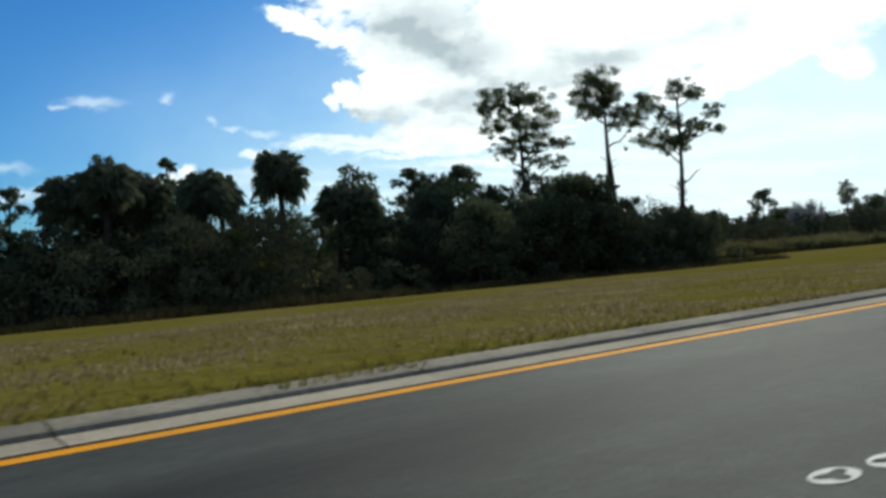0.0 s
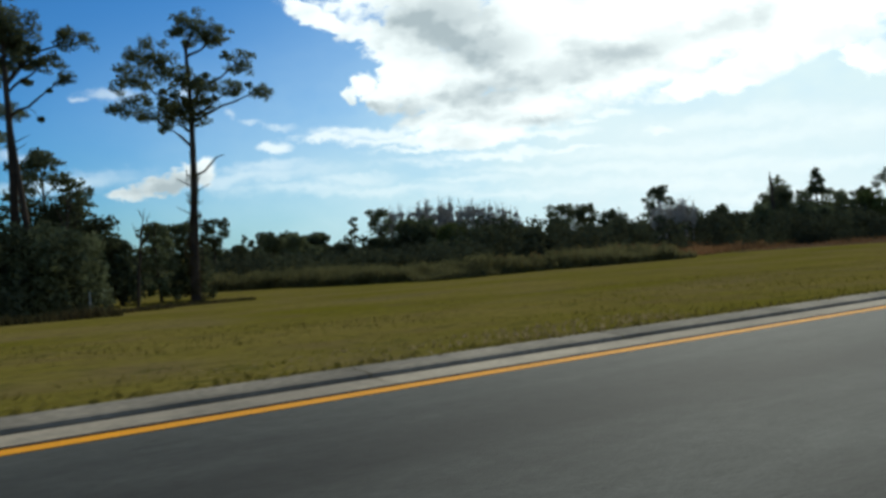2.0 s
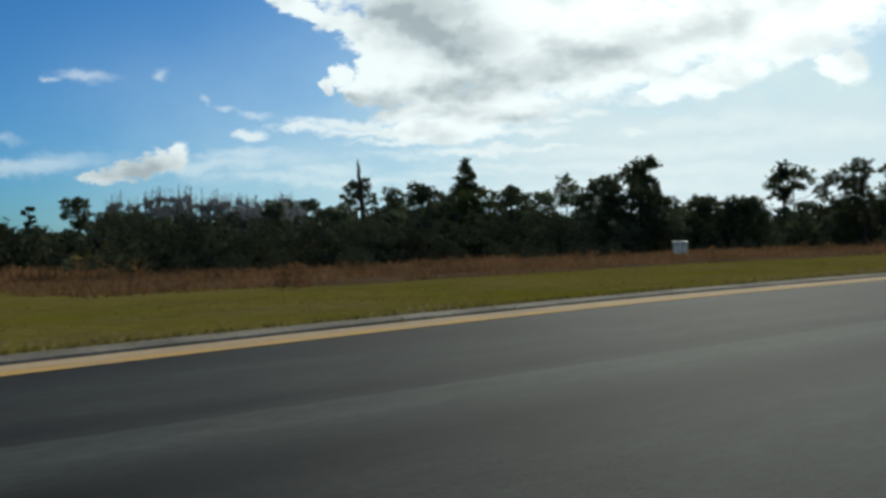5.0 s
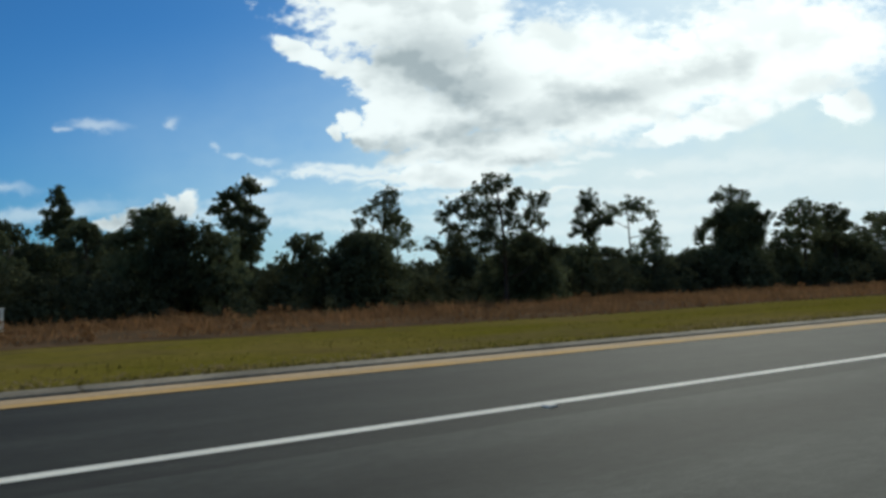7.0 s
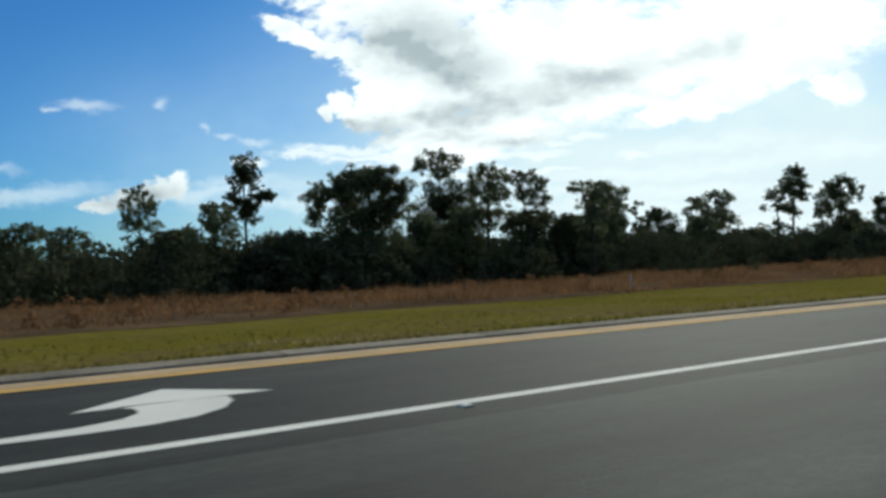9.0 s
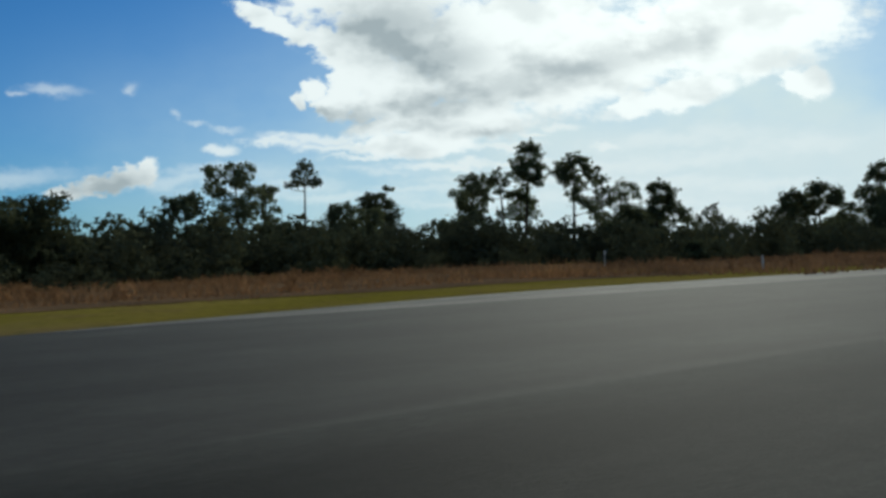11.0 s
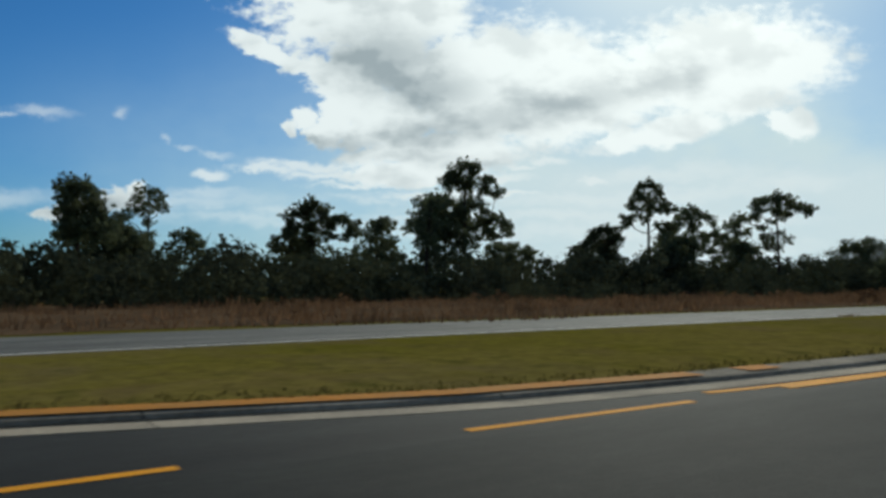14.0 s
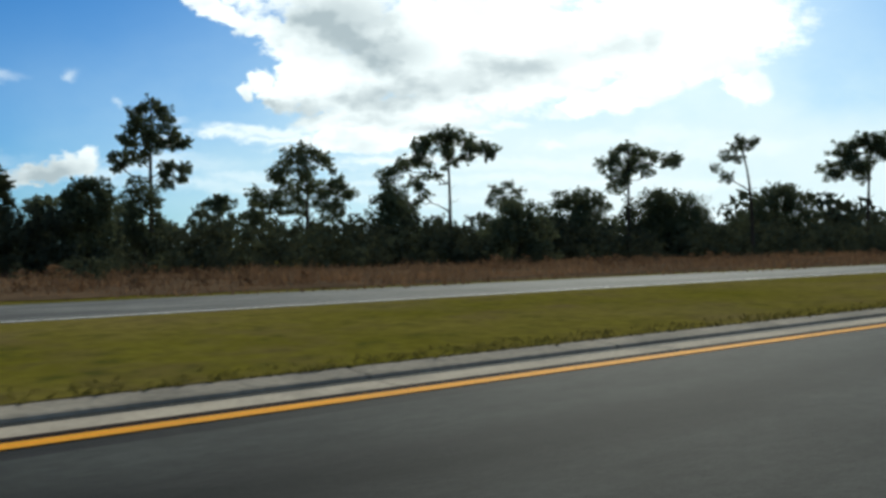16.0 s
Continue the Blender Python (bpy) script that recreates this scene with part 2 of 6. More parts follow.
def add_patches(mat, colour, scale, lo, hi, most):
    """Blotches of another colour over a material's own."""
    nt = mat.node_tree
    link = nt.links.new
    b = nt.nodes["Principled BSDF"]
    geo, n = nt.nodes.new("ShaderNodeNewGeometry"), nt.nodes.new("ShaderNodeTexNoise")
    link(geo.outputs["Position"], n.inputs["Vector"])
    n.inputs["Scale"].default_value, n.inputs["Detail"].default_value, n.inputs["Roughness"].default_value = scale, 6.0, 0.65
    mr = nt.nodes.new("ShaderNodeMapRange")
    for k, v in (("From Min", lo), ("From Max", hi), ("To Max", most)):
        mr.inputs[k].default_value = v
    link(n.outputs["Fac"], mr.inputs["Value"])
    mix = nt.nodes.new("ShaderNodeMix")
    mix.data_type = "RGBA"
    link(mr.outputs[0], mix.inputs[0])
    link(b.inputs["Base Color"].links[0].from_socket, mix.inputs[6])
    mix.inputs[7].default_value = (*colour, 1)
    link(mix.outputs[2], b.inputs["Base Color"])


def asphalt_material(name, col_a, col_b, stains, fresh=None, spec=0.18):
    """Grey asphalt with aggregate, lengthwise stains along given lines and patchy wear; changing in tone over a stretch of x."""
    mat = material(name, col_a, col_b, 0.35, 0.85, 34.0, 0.42, 0.35, spec=spec)
    nt = mat.node_tree
    link = nt.links.new
    b = nt.nodes["Principled BSDF"]
    geo = nt.nodes.new("ShaderNodeAttribute")
    geo.attribute_name = "plan"
    for n in nt.nodes:
        if n.bl_idname == "ShaderNodeTexNoise":
            link(geo.outputs["Vector"], n.inputs["Vector"])

    def m(op, a, c):
        n = nt.nodes.new("ShaderNodeMath")
        n.operation = op
        for i, v in enumerate((a, c)):
            if isinstance(v, (int, float)):
                n.inputs[i].default_value = v
            else:
                link(v, n.inputs[i])
        return n.outputs[0]

    def streak(sx, sy, lo, hi, t0, t1):
        mp = nt.nodes.new("ShaderNodeMapping")
        mp.inputs["Scale"].default_value = (sx, sy, 1.0)
        link(geo.outputs["Vector"], mp.inputs["Vector"])
        n = nt.nodes.new("ShaderNodeTexNoise")
        n.inputs["Scale"].default_value, n.inputs["Detail"].default_value = 1.0, 4.0
        link(mp.outputs[0], n.inputs["Vector"])
        mr = nt.nodes.new("ShaderNodeMapRange")
        for k, v in (("From Min", lo), ("From Max", hi), ("To Min", t0), ("To Max", t1)):
            mr.inputs[k].default_value = v
        link(n.outputs["Fac"], mr.inputs["Value"])
        return mr.outputs[0]
    fac = m("MULTIPLY", streak(0.02, 1.1, 0.35, 0.65, 0.72, 1.10), streak(0.25, 0.7, 0.3, 0.7, 0.72, 1.24))
    fac = m("MULTIPLY", fac, m("MULTIPLY", streak(1.1, 2.6, 0.3, 0.7, 0.80, 1.20), streak(7.0, 11.0, 0.3, 0.7, 0.82, 1.18)))
    sep = nt.nodes.new("ShaderNodeSeparateXYZ")
    link(geo.outputs["Vector"], sep.inputs[0])
    wander = m("ADD", sep.outputs[1], streak(0.06, 0.02, 0.3, 0.7, -0.35, 0.35))
    for y, w, depth in stains:
        d = m("DIVIDE", m("SUBTRACT", wander, y), w)
        g = m("POWER", 2.718, m("MULTIPLY", m("MULTIPLY", d, d), -1.0))
        fac = m("MULTIPLY", fac, m("SUBTRACT", 1.0, m("MULTIPLY", g, m("MULTIPLY", streak(0.09, 0.5, 0.3, 0.65, 0.35, 1.2), depth))))
    if fresh:
        mr = nt.nodes.new("ShaderNodeMapRange")
        for k, v in (("From Min", fresh[0]), ("From Max", fresh[1]), ("To Min", fresh[2]), ("To Max", fresh[3])):
            mr.inputs[k].default_value = v
        link(sep.outputs[0], mr.inputs["Value"])
        fac = m("MULTIPLY", fac, mr.outputs[0])
    mul = nt.nodes.new("ShaderNodeVectorMath")
    mul.operation = "SCALE"
    src = b.inputs["Base Color"].links[0].from_socket
    link(src, mul.inputs[0])
    link(fac, mul.inputs["Scale"])
    link(mul.outputs[0], b.inputs["Base Color"])
    return mat


ASPHALT = asphalt_material("asphalt", (0.0448, 0.0468, 0.0405), (0.0548, 0.0565, 0.0488), ((3.6, 0.68, 0.75), (-0.6, 0.6, 0.4)))
DARK_ASPHALT = asphalt_material("newer_asphalt", (0.0245, 0.0250, 0.0215), (0.0312, 0.0316, 0.0272), ((7.2, 0.6, 0.25), (9.6, 0.9, 0.2), (5.1, 0.22, 0.4)), (262, 300, 1.0, 0.68), 0.15)
MID_ASPHALT = asphalt_material("resurfaced_asphalt", (0.0228, 0.0236, 0.0204), (0.0290, 0.0300, 0.0260), ((3.6, 0.65, 0.6), (-0.6, 0.6, 0.35)), (345, 382, 0.84, 1.8), 0.10)
PALE_ASPHALT = asphalt_material("bleached_asphalt", (0.105, 0.10, 0.087), (0.13, 0.124, 0.108), ((15.2, 0.5, 0.2),))
CONCRETE = material("kerb_concrete", (0.41, 0.345, 0.255), (0.29, 0.245, 0.185), 0.8, 0.95, 18.0, 0.42, 0.4, obj=0.12, spec=0.08)
add_patches(CONCRETE, (0.13, 0.12, 0.10), 1.3, 0.54, 0.72, 0.7)
WEATHERED = material("weathered_kerb", (0.30, 0.258, 0.198), (0.18, 0.157, 0.122), 0.9, 0.95, 16.0, 0.48, 0.5, obj=0.12, spec=0.05)
# darker strip of the pan along the kerb's foot
DARK_FOOT = material("dark_strip_at_kerb_foot", (0.10, 0.086, 0.068), (0.06, 0.052, 0.044), 0.7, 1.0, 14.0, 0.4, 0.3, spec=0.0)
KERB_PAINT = material("orange_yellow_kerb_paint", (0.50, 0.20, 0.03), (0.42, 0.20, 0.05), 1.5, 0.8, 20.0, 0.3, 0.2, spec=0.03)
YELLOW = material("yellow_road_paint", (0.80, 0.33, 0.012), (0.68, 0.29, 0.02), 1.2, 0.8, 30.0, 0.2, 0.1, spec=0.08)
PALE_YELLOW = material("worn_yellow_paint", (0.60, 0.36, 0.11), (0.50, 0.33, 0.15), 1.2, 0.85, 30.0, 0.25, 0.1, spec=0.08)
STAINED = material("ochre_stained_concrete", (0.52, 0.37, 0.22), (0.41, 0.30, 0.19), 0.9, 0.9, 20.0, 0.3, 0.2, spec=0.05)
WHITE = material("white_road_paint", (0.78, 0.75, 0.67), (0.66, 0.63, 0.57), 1.0, 0.8, 30.0, 0.15, 0.1, spec=0.08)
GRASS = material("mown_grass", (0.126, 0.110, 0.015), (0.165, 0.130, 0.034), 0.16, 1.0, 5.0, 0.4, 0.8, spec=0.0)
add_patches(GRASS, (0.125, 0.085, 0.045), 0.5, 0.50, 0.70, 0.6)
add_patches(GRASS, (0.15, 0.11, 0.065), 0.13, 0.52, 0.66, 0.45)
add_patches(GRASS, (0.062, 0.052, 0.020), 4.5, 0.50, 0.68, 0.5)
add_patches(GRASS, (0.05, 0.055, 0.014), 1.7, 0.55, 0.70, 0.75)
BROOM = material("dry_broomsedge", (0.32, 0.173, 0.079), (0.18, 0.105, 0.053), 0.16, 1.0, 1.0, 0.45, island=0.3, translucent=0.25, spec=0.0)
DARK_BROOM = material("dark_broomsedge", (0.27, 0.152, 0.078), (0.155, 0.095, 0.054), 0.16, 1.0, 1.0, 0.45, island=0.3, translucent=0.25, spec=0.0)
add_patches(BROOM, (0.10, 0.062, 0.036), 0.22, 0.52, 0.64, 0.65)
add_patches(DARK_BROOM, (0.06, 0.042, 0.03), 0.22, 0.48, 0.62, 0.7)
THATCH = material("dead_grass_thatch", (0.13, 0.085, 0.05), (0.075, 0.052, 0.034), 0.3, 1.0, 3.0, 0.5, 0.6, spec=0.0)
REED = material("reed_leaves", (0.18, 0.165, 0.072), (0.125, 0.12, 0.054), 0.22, 1.0, 1.5, 0.35, island=0.3, translucent=0.35, spec=0.0)
BLADE = material("grass_blades", (0.12, 0.105, 0.02), (0.16, 0.125, 0.04), 0.3, 1.0, 3.0, 0.3, island=0.3, translucent=0.3, spec=0.0)
TUFT = material("grass_tufts", (0.125, 0.112, 0.019), (0.17, 0.135, 0.04), 0.35, 1.0, 2.0, 0.4, island=0.3, translucent=0.5, spec=0.0)
WEED = material("dark_brown_weeds", (0.085, 0.062, 0.032), (0.05, 0.05, 0.022), 0.3, 1.0, 1.5, 0.4, island=0.3, translucent=0.2, spec=0.0)
PINE_LEAF = material("pine_needles", (0.120, 0.132, 0.068), (0.090, 0.105, 0.060), 0.4, 0.9, 3.0, 0.25, island=0.2, obj=0.38, translucent=0.38, spec=0.04)
OAK_LEAF = material("dark_broad_leaves", (0.115, 0.127, 0.064), (0.076, 0.090, 0.052), 0.4, 0.9, 3.0, 0.25, island=0.2, obj=0.40, translucent=0.28, spec=0.03)
SHRUB = material("shrub_leaves", (0.106, 0.112, 0.060), (0.050, 0.056, 0.036), 0.14, 0.95, 1.2, 0.3, island=0.12, translucent=0.15, spec=0.0)
LIGHT_LEAF = material("yellow_green_leaves", (0.12, 0.135, 0.04), (0.08, 0.10, 0.034), 0.4, 0.9, 3.0, 0.25, island=0.25, translucent=0.2, spec=0.03)
PALM_LEAF = material("palm_fronds", (0.12, 0.138, 0.085), (0.10, 0.112, 0.07), 0.5, 0.8, 3.0, 0.25, island=0.25, translucent=0.25, spec=0.06)
BARK = material("grey_brown_bark", (0.075, 0.058, 0.045), (0.05, 0.04, 0.033), 1.5, 0.95, 12.0, 0.35, 0.6, spec=0.05)
# distance haze put into the colour: far paler than bare cypress bark
HAZY_TWIG = material("haze_pale_cypress_twigs", (0.50, 0.47, 0.43), (0.38, 0.35, 0.32), 0.3, 0.95, 3.0, 0.25, spec=0.0)


# ---- mesh tools ----
def mesh_from(name, verts, faces, mat, flat=False):
    """verts (n,3); faces (k,3) or (k,4) arrays of equal-sided faces."""
    me = bpy.data.meshes.new(name)
    verts, faces = np.asarray(verts, dtype=np.float32), np.asarray(faces, dtype=np.int32)
    k, s = faces.shape
    me.vertices.add(len(verts))
    me.vertices.foreach_set("co", verts.ravel())
    me.loops.add(k * s)
    me.loops.foreach_set("vertex_index", faces.ravel())
    me.polygons.add(k)
    me.polygons.foreach_set("loop_start", np.arange(0, k * s, s, dtype=np.int32))
    me.polygons.foreach_set("use_smooth", np.full(k, not flat, dtype=bool))
    me.update(calc_edges=True)
    me.validate()
    me.materials.append(mat)
    return me


def part(name, bm, mat, parent, label=""):
    """Links a bmesh as one mesh object under a thing or a part."""
    me = bpy.data.meshes.new(name)
    bm.to_mesh(me)
    bm.free()
    me.materials.append(mat)
    ob = new(name, me)
    ob.parent = parent
    return tagged(ob, label)


def part_mesh(name, me, parent, label=""):
    ob = new(name, me)
    ob.parent = parent
    return tagged(ob, label)


def smooth(a, b, x):
    t = min(1.0, max(0.0, (x - a) / (b - a)))
    return t * t * (3 - 2 * t)


# ---- the plan: x along the road, y to its left ----
KERB, KERB_TURN = 5.80, 9.42


def kerb_y(x):
    """Foot of the kerb; beyond the median opening the edge of the paving."""
    if x < 250:
        return KERB + (KERB_TURN - KERB) * smooth(102, 138, x)
    y = KERB_TURN + (16.1 - KERB_TURN) * smooth(254, 290, x)
    return y + 1.75 * smooth(322, 345, x)


def kerb_height(x):
    return 0.042 if x < 255 else 0.042 - 0.034 * smooth(255, 262, x)


def fall(x):
    return 0.045 - 0.02 * min(1, max(0, (x - 95) / 55)) - 0.012 * min(1, max(0, (x - 255) / 45))


def ground_z(x, y):
    k = kerb_y(x)
    z = kerb_height(x) - fall(x) * (min(max(y, k), 75) - k)
    if y > k + 1:
        z += 0.10 * noise.noise(Vector((x * 0.06, y * 0.08, 0))) * min(1, (y - k) / 8)
    return z


def make_ground():
    xs = [-2500, -900, -400, -200, -120, -80] + [x for x in range(-60, 520, 4)] + [560, 640, 760, 950, 1400, 2200, 4500]
    offs = [0.41, 1, 2, 3.5, 5, 7, 9, 11, 13, 16, 19, 22, 25, 29, 33, 38, 44, 50, 58, 66, 76, 90, 120, 170, 260, 500, 1200, 3600]
    right = [-2400, -900, -250, -80, -30, -12, -9.5]
    verts, n = [], len(right) + 2 + len(offs)
    for x in xs:
        k = kerb_y(x)
        for y in right:
            verts.append((x, y, -0.10 if y > -12 else -0.35 + 0.1 * noise.noise(Vector((x * 0.03, y * 0.03, 3)))))
        verts.append((x, -9.0, -0.10))
        verts.append((x, k + 0.2, -0.10))
        for o in offs:
            verts.append((x, k + o, ground_z(x, k + o)))
    faces = []
    for i in range(len(xs) - 1):
        for j in range(n - 1):
            a = i * n + j
            faces.append((a, a + n, a + n + 1, a + 1))
    me = mesh_from("ground", verts, faces, GRASS)
    me.polygons.foreach_set("use_smooth", np.ones(len(faces), dtype=bool))
    tagged(new("ground", me), "patchy green and straw-coloured mown roadside grass", "grass", kind="structure")


def strip(name, xs, ya, yb, z, mat):
    """A flat strip between two edges given as functions of x."""
    verts, faces = [], []
    for x in xs:
        verts += [(x, ya(x), z), (x, yb(x), z)]
    for i in range(len(xs) - 1):
        a = 2 * i
        faces.append((a, a + 2, a + 3, a + 1))
    return mesh_from(name, verts, faces, mat)


def lane_edge(x):
    """Seam between the through lane and the newer paving of the turn lane."""
    return kerb_y(x) - 0.44 if x < 104 else 4.86


def paved_edge(x):
    return kerb_y(x) - (0.44 if x < 262 else -0.3 + 0.74 * (1 - smooth(262, 270, x)))


def far_lane_edge(x):
    return min(paved_edge(x), 13.66)


def make_road():
    xs = [-900, -300, -100] + list(range(-60, 520, 2)) + [600, 800, 1500]
    ob = new("road", strip("road", [x for x in xs if x <= 262], lambda x: -7.4, lane_edge, 0.0, ASPHALT))
    tagged(ob, "worn grey asphalt highway with darker wheel stains", "road", kind="structure")
    ob = new("resurfaced_road", strip("resurfaced_road", [x for x in xs if x >= 262], lambda x: -7.4, lane_edge, 0.0, MID_ASPHALT))
    tagged(ob, "slightly darker grey asphalt past the turn lane", "road", kind="structure")
    ob = new("turn_lane", strip("turn_lane", [x for x in xs if x >= 102], lane_edge, far_lane_edge, 0.0, DARK_ASPHALT))
    tagged(ob, "darker newer asphalt of the turn lane and median opening", "road", kind="structure")
    ob = new("far_roadway", strip("far_roadway", [x for x in xs if x >= 268], far_lane_edge, paved_edge, 0.0, PALE_ASPHALT))
    tagged(ob, "sun-bleached pale asphalt of the opposite roadway", "road", kind="structure")


make_ground()
make_road()


def line_quad(name, x0, x1, yf, w, mat, z=0.004, step=2.0):
    n = max(2, int((x1 - x0) / step) + 1)
    xs = [x0 + (x1 - x0) * i / (n - 1) for i in range(n)]
    return strip(name, xs, lambda x: yf(x) - w / 2, lambda x: yf(x) + w / 2, z, mat)


# ---- trees ----
def tube(path, radii, sides=7):
    """Tapered tube along a list of Vectors."""
    verts, faces = [], []
    for i, (p, r) in enumerate(zip(path, radii)):
        d = (path[min(i + 1, len(path) - 1)] - path[max(i - 1, 0)]).normalized()
        e1 = d.orthogonal().normalized()
        e2 = d.cross(e1)
        for s in range(sides):
            a = 2 * math.pi * s / sides
            verts.append(p + (e1 * math.cos(a) + e2 * math.sin(a)) * r)
    for i in range(len(path) - 1):
        for s in range(sides):
            a, b = i * sides + s, i * sides + (s + 1) % sides
            faces.append((a, b, b + sides, a + sides))
    return verts, faces


def join(pieces):
    verts, faces = [], []
    for v, f in pieces:
        n = len(verts)
        verts += [tuple(p) for p in v]
        faces += [tuple(i + n for i in q) for q in f]
    return verts, faces


def leaves(rng, centres, radii, size, flat=0.75, thin=0.42, cover=16.0, shell=0.35, per=None, lay=0.35):
    """Small triangular leaves scattered in ellipsoids about the centres, more of them in larger ones."""
    radii = np.asarray(radii, dtype=float)
    count = np.full(len(radii), per) if per else np.clip(cover * (radii / size) ** 2, 14, 2600).astype(int)
    c = np.repeat(np.asarray(centres, dtype=float), count, axis=0)
    r = np.repeat(radii, count)
    k = len(c)
    d = rng.normal(size=(k, 3))
    d /= np.linalg.norm(d, axis=1, keepdims=True)
    # lumpy outline: the reach differs with direction
    ph = np.repeat(rng.uniform(0, 6.28, (len(radii), 3)), count, axis=0)
    lump = 1 + 0.16 * np.sin(5 * d[:, 0] + ph[:, 0]) + 0.16 * np.sin(6 * d[:, 1] + ph[:, 1]) + 0.14 * np.sin(7 * d[:, 2] + ph[:, 2])
    p = c + d * (r * rng.uniform(shell, 1, k) ** 0.6 * lump * rng.uniform(0.85, 1.08, k))[:, None] * np.array([1, 1, flat])
    # leaves lie partly along the clump's surface
    n = d * lay + rng.normal(size=(k, 3)) * (1 - lay) * 0.6
    a = np.cross(n, rng.normal(size=(k, 3)))
    a /= np.linalg.norm(a, axis=1, keepdims=True)
    b = np.cross(n, a)
    b /= np.linalg.norm(b, axis=1, keepdims=True)
    s = (size * rng.uniform(0.6, 1.4, k))[:, None]
    v = np.stack([p - a * s * 0.5 - b * s * thin, p - a * s * 0.5 + b * s * thin, p + a * s * 0.7], axis=1).reshape(-1, 3)
    return v, np.arange(3 * k).reshape(-1, 3)


KINDS = {
    "p": ("pine_tree", "tall slash pine with a ragged tufted crown", "tree"),
    "t": ("slender_pine", "slender pine with a few small tufts", "tree"),
    "o": ("open_tree", "tree with an open spreading crown in dark leaf", "tree"),
    "b": ("spreading_pine", "broad old pine with a wide domed crown", "tree"),
    "d": ("broadleaf_tree", "dense dark-leaved tree standing in undergrowth", "tree"),
    "y": ("light_green_tree", "bushy yellow-green tree at the wood's edge", "tree"),
    "m": ("cabbage_palm", "sabal palm with a round head of fronds", "palm tree"),
    "c": ("bare_cypress", "leafless grey cypress with upright twigs", "tree"),
}


def make_tree(x, y, height, radius, kind, seed):
    rng = np.random.default_rng(seed)
    name, label, cat = KINDS[kind]
    z0 = ground_z(x, y) - 0.1
    root = tagged(new(name), label, cat, group="trees at the wood's edge")
    root.location = (x, y, z0)
    size = 0.065 + 0.0023 * y
    if kind in "pob":
        radius *= 1.17
    lean = rng.normal(0, 0.03, 2)

    def axis(f):
        return Vector((lean[0] * f * height + 0.15 * math.sin(f * 4 + seed), lean[1] * f * height, f * height))
    tr = 0.05 + 0.014 * height
    if kind == "m":
        n_ring = 6
        pieces = [tube([axis(i / n_ring) * 0.9 for i in range(n_ring + 1)], [tr * 1.0] * (n_ring + 1))]
        v, f = join(pieces)
        part_mesh("trunk", mesh_from("trunk", v, f, BARK), root)
        make_palm_head(root, rng, axis(1.0) * 0.82, radius * 1.18)
        return root
    rings = 9
    pieces = [tube([axis(0.95 * i / rings) for i in range(rings + 1)], [tr * (1 - 0.8 * i / rings) + 0.015 for i in range(rings + 1)])]
    lobes = []
    if kind == "c":
        for i in range(15):
            ang, rr = rng.uniform(0, 6.28), radius * math.sqrt(rng.uniform(0, 1))
            b = Vector((math.cos(ang) * rr, math.sin(ang) * rr, 0))
            hh = height * rng.uniform(0.68, 1.0) * (1 - 0.12 * (rr / radius) ** 2)
            pieces.append(tube([b, b * 1.05 + Vector((0, 0, hh * 0.5)), b * 1.1 + Vector((0, 0, hh))], [0.15, 0.11, 0.04], 5))
            for k in range(11):
                f = rng.uniform(0.5, 0.97)
                s = b * 1.07 + Vector((0, 0, hh * f))
                a2 = rng.uniform(0, 6.28)
                reach = rng.uniform(0.5, 1.2)
                pieces.append(tube([s, s + Vector((math.cos(a2) * reach, math.sin(a2) * reach, rng.uniform(0.5, 1.2)))], [0.06, 0.03], 4))
            lobes.append((b * 1.05 + Vector((0, 0, hh * 0.82)), 0.75))
            lobes.append((b * 1.05 + Vector((0, 0, hh * 0.62)), 0.7))
    elif kind in "dy":
        # rounded lobes from the ground to the top
        n = 15
        for i in range(n):
            f = 0.12 + 0.84 * (i + rng.uniform(0, 0.9)) / n
            prof = math.sqrt(max(0.06, 1 - (max(0, f - 0.4) / 0.6) ** 2))
            ang = 2.4 * i + rng.uniform(-0.5, 0.5)
            r = radius * rng.uniform(0.50, 0.68) * (1 if f < 0.75 else 0.8)
            off = max(0.0, 1.12 * radius * prof - r * 0.75)
            c = axis(f) + Vector((math.cos(ang) * off, math.sin(ang) * off, 0))
            c.z = min(c.z, height - 0.78 * r)
            lobes.append((c, r))
    else:
        base = {"p": 0.46, "t": 0.50, "o": 0.40, "b": 0.50}[kind]
        n = {"p": 11, "t": 6, "o": 12, "b": 17}[kind]
        for i in range(n):
            g = min(1.0, (i + rng.uniform(0.1, 0.9)) / n)
            f = base + (1 - base) * g
            if kind in "pt":
                prof = 0.55 + 0.45 * math.sin(math.pi * min(1.0, 0.25 + 0.7 * (1 - g)))
                r = radius * rng.uniform(0.40, 0.58)
            else:
                prof = math.sqrt(max(0.05, 1 - g ** 2.2)) if g > 0.3 else 0.75 + 0.8 * g
                r = radius * rng.uniform(0.30, 0.44)
            ang = 2.4 * i + rng.uniform(-0.6, 0.6)
            off = max(0.0, 1.12 * radius * prof - 0.7 * r) * rng.uniform(0.7, 1.0)
            c = axis(f) + Vector((math.cos(ang) * off, math.sin(ang) * off, 0))
            c.z = min(c.z, height - 0.66 * r)
            lobes.append((c, r))
            s = axis(max(0.3, f - 0.10 - 0.12 * off / height))
            pieces.append(tube([s, (s + c) / 2 + Vector((0, 0, -0.06 * off)), c], [tr * 0.32, tr * 0.2, 0.02], 5))
        lobes.append((axis(1.0) - Vector((0, 0, 0.62 * 0.36 * radius)), 0.36 * radius))
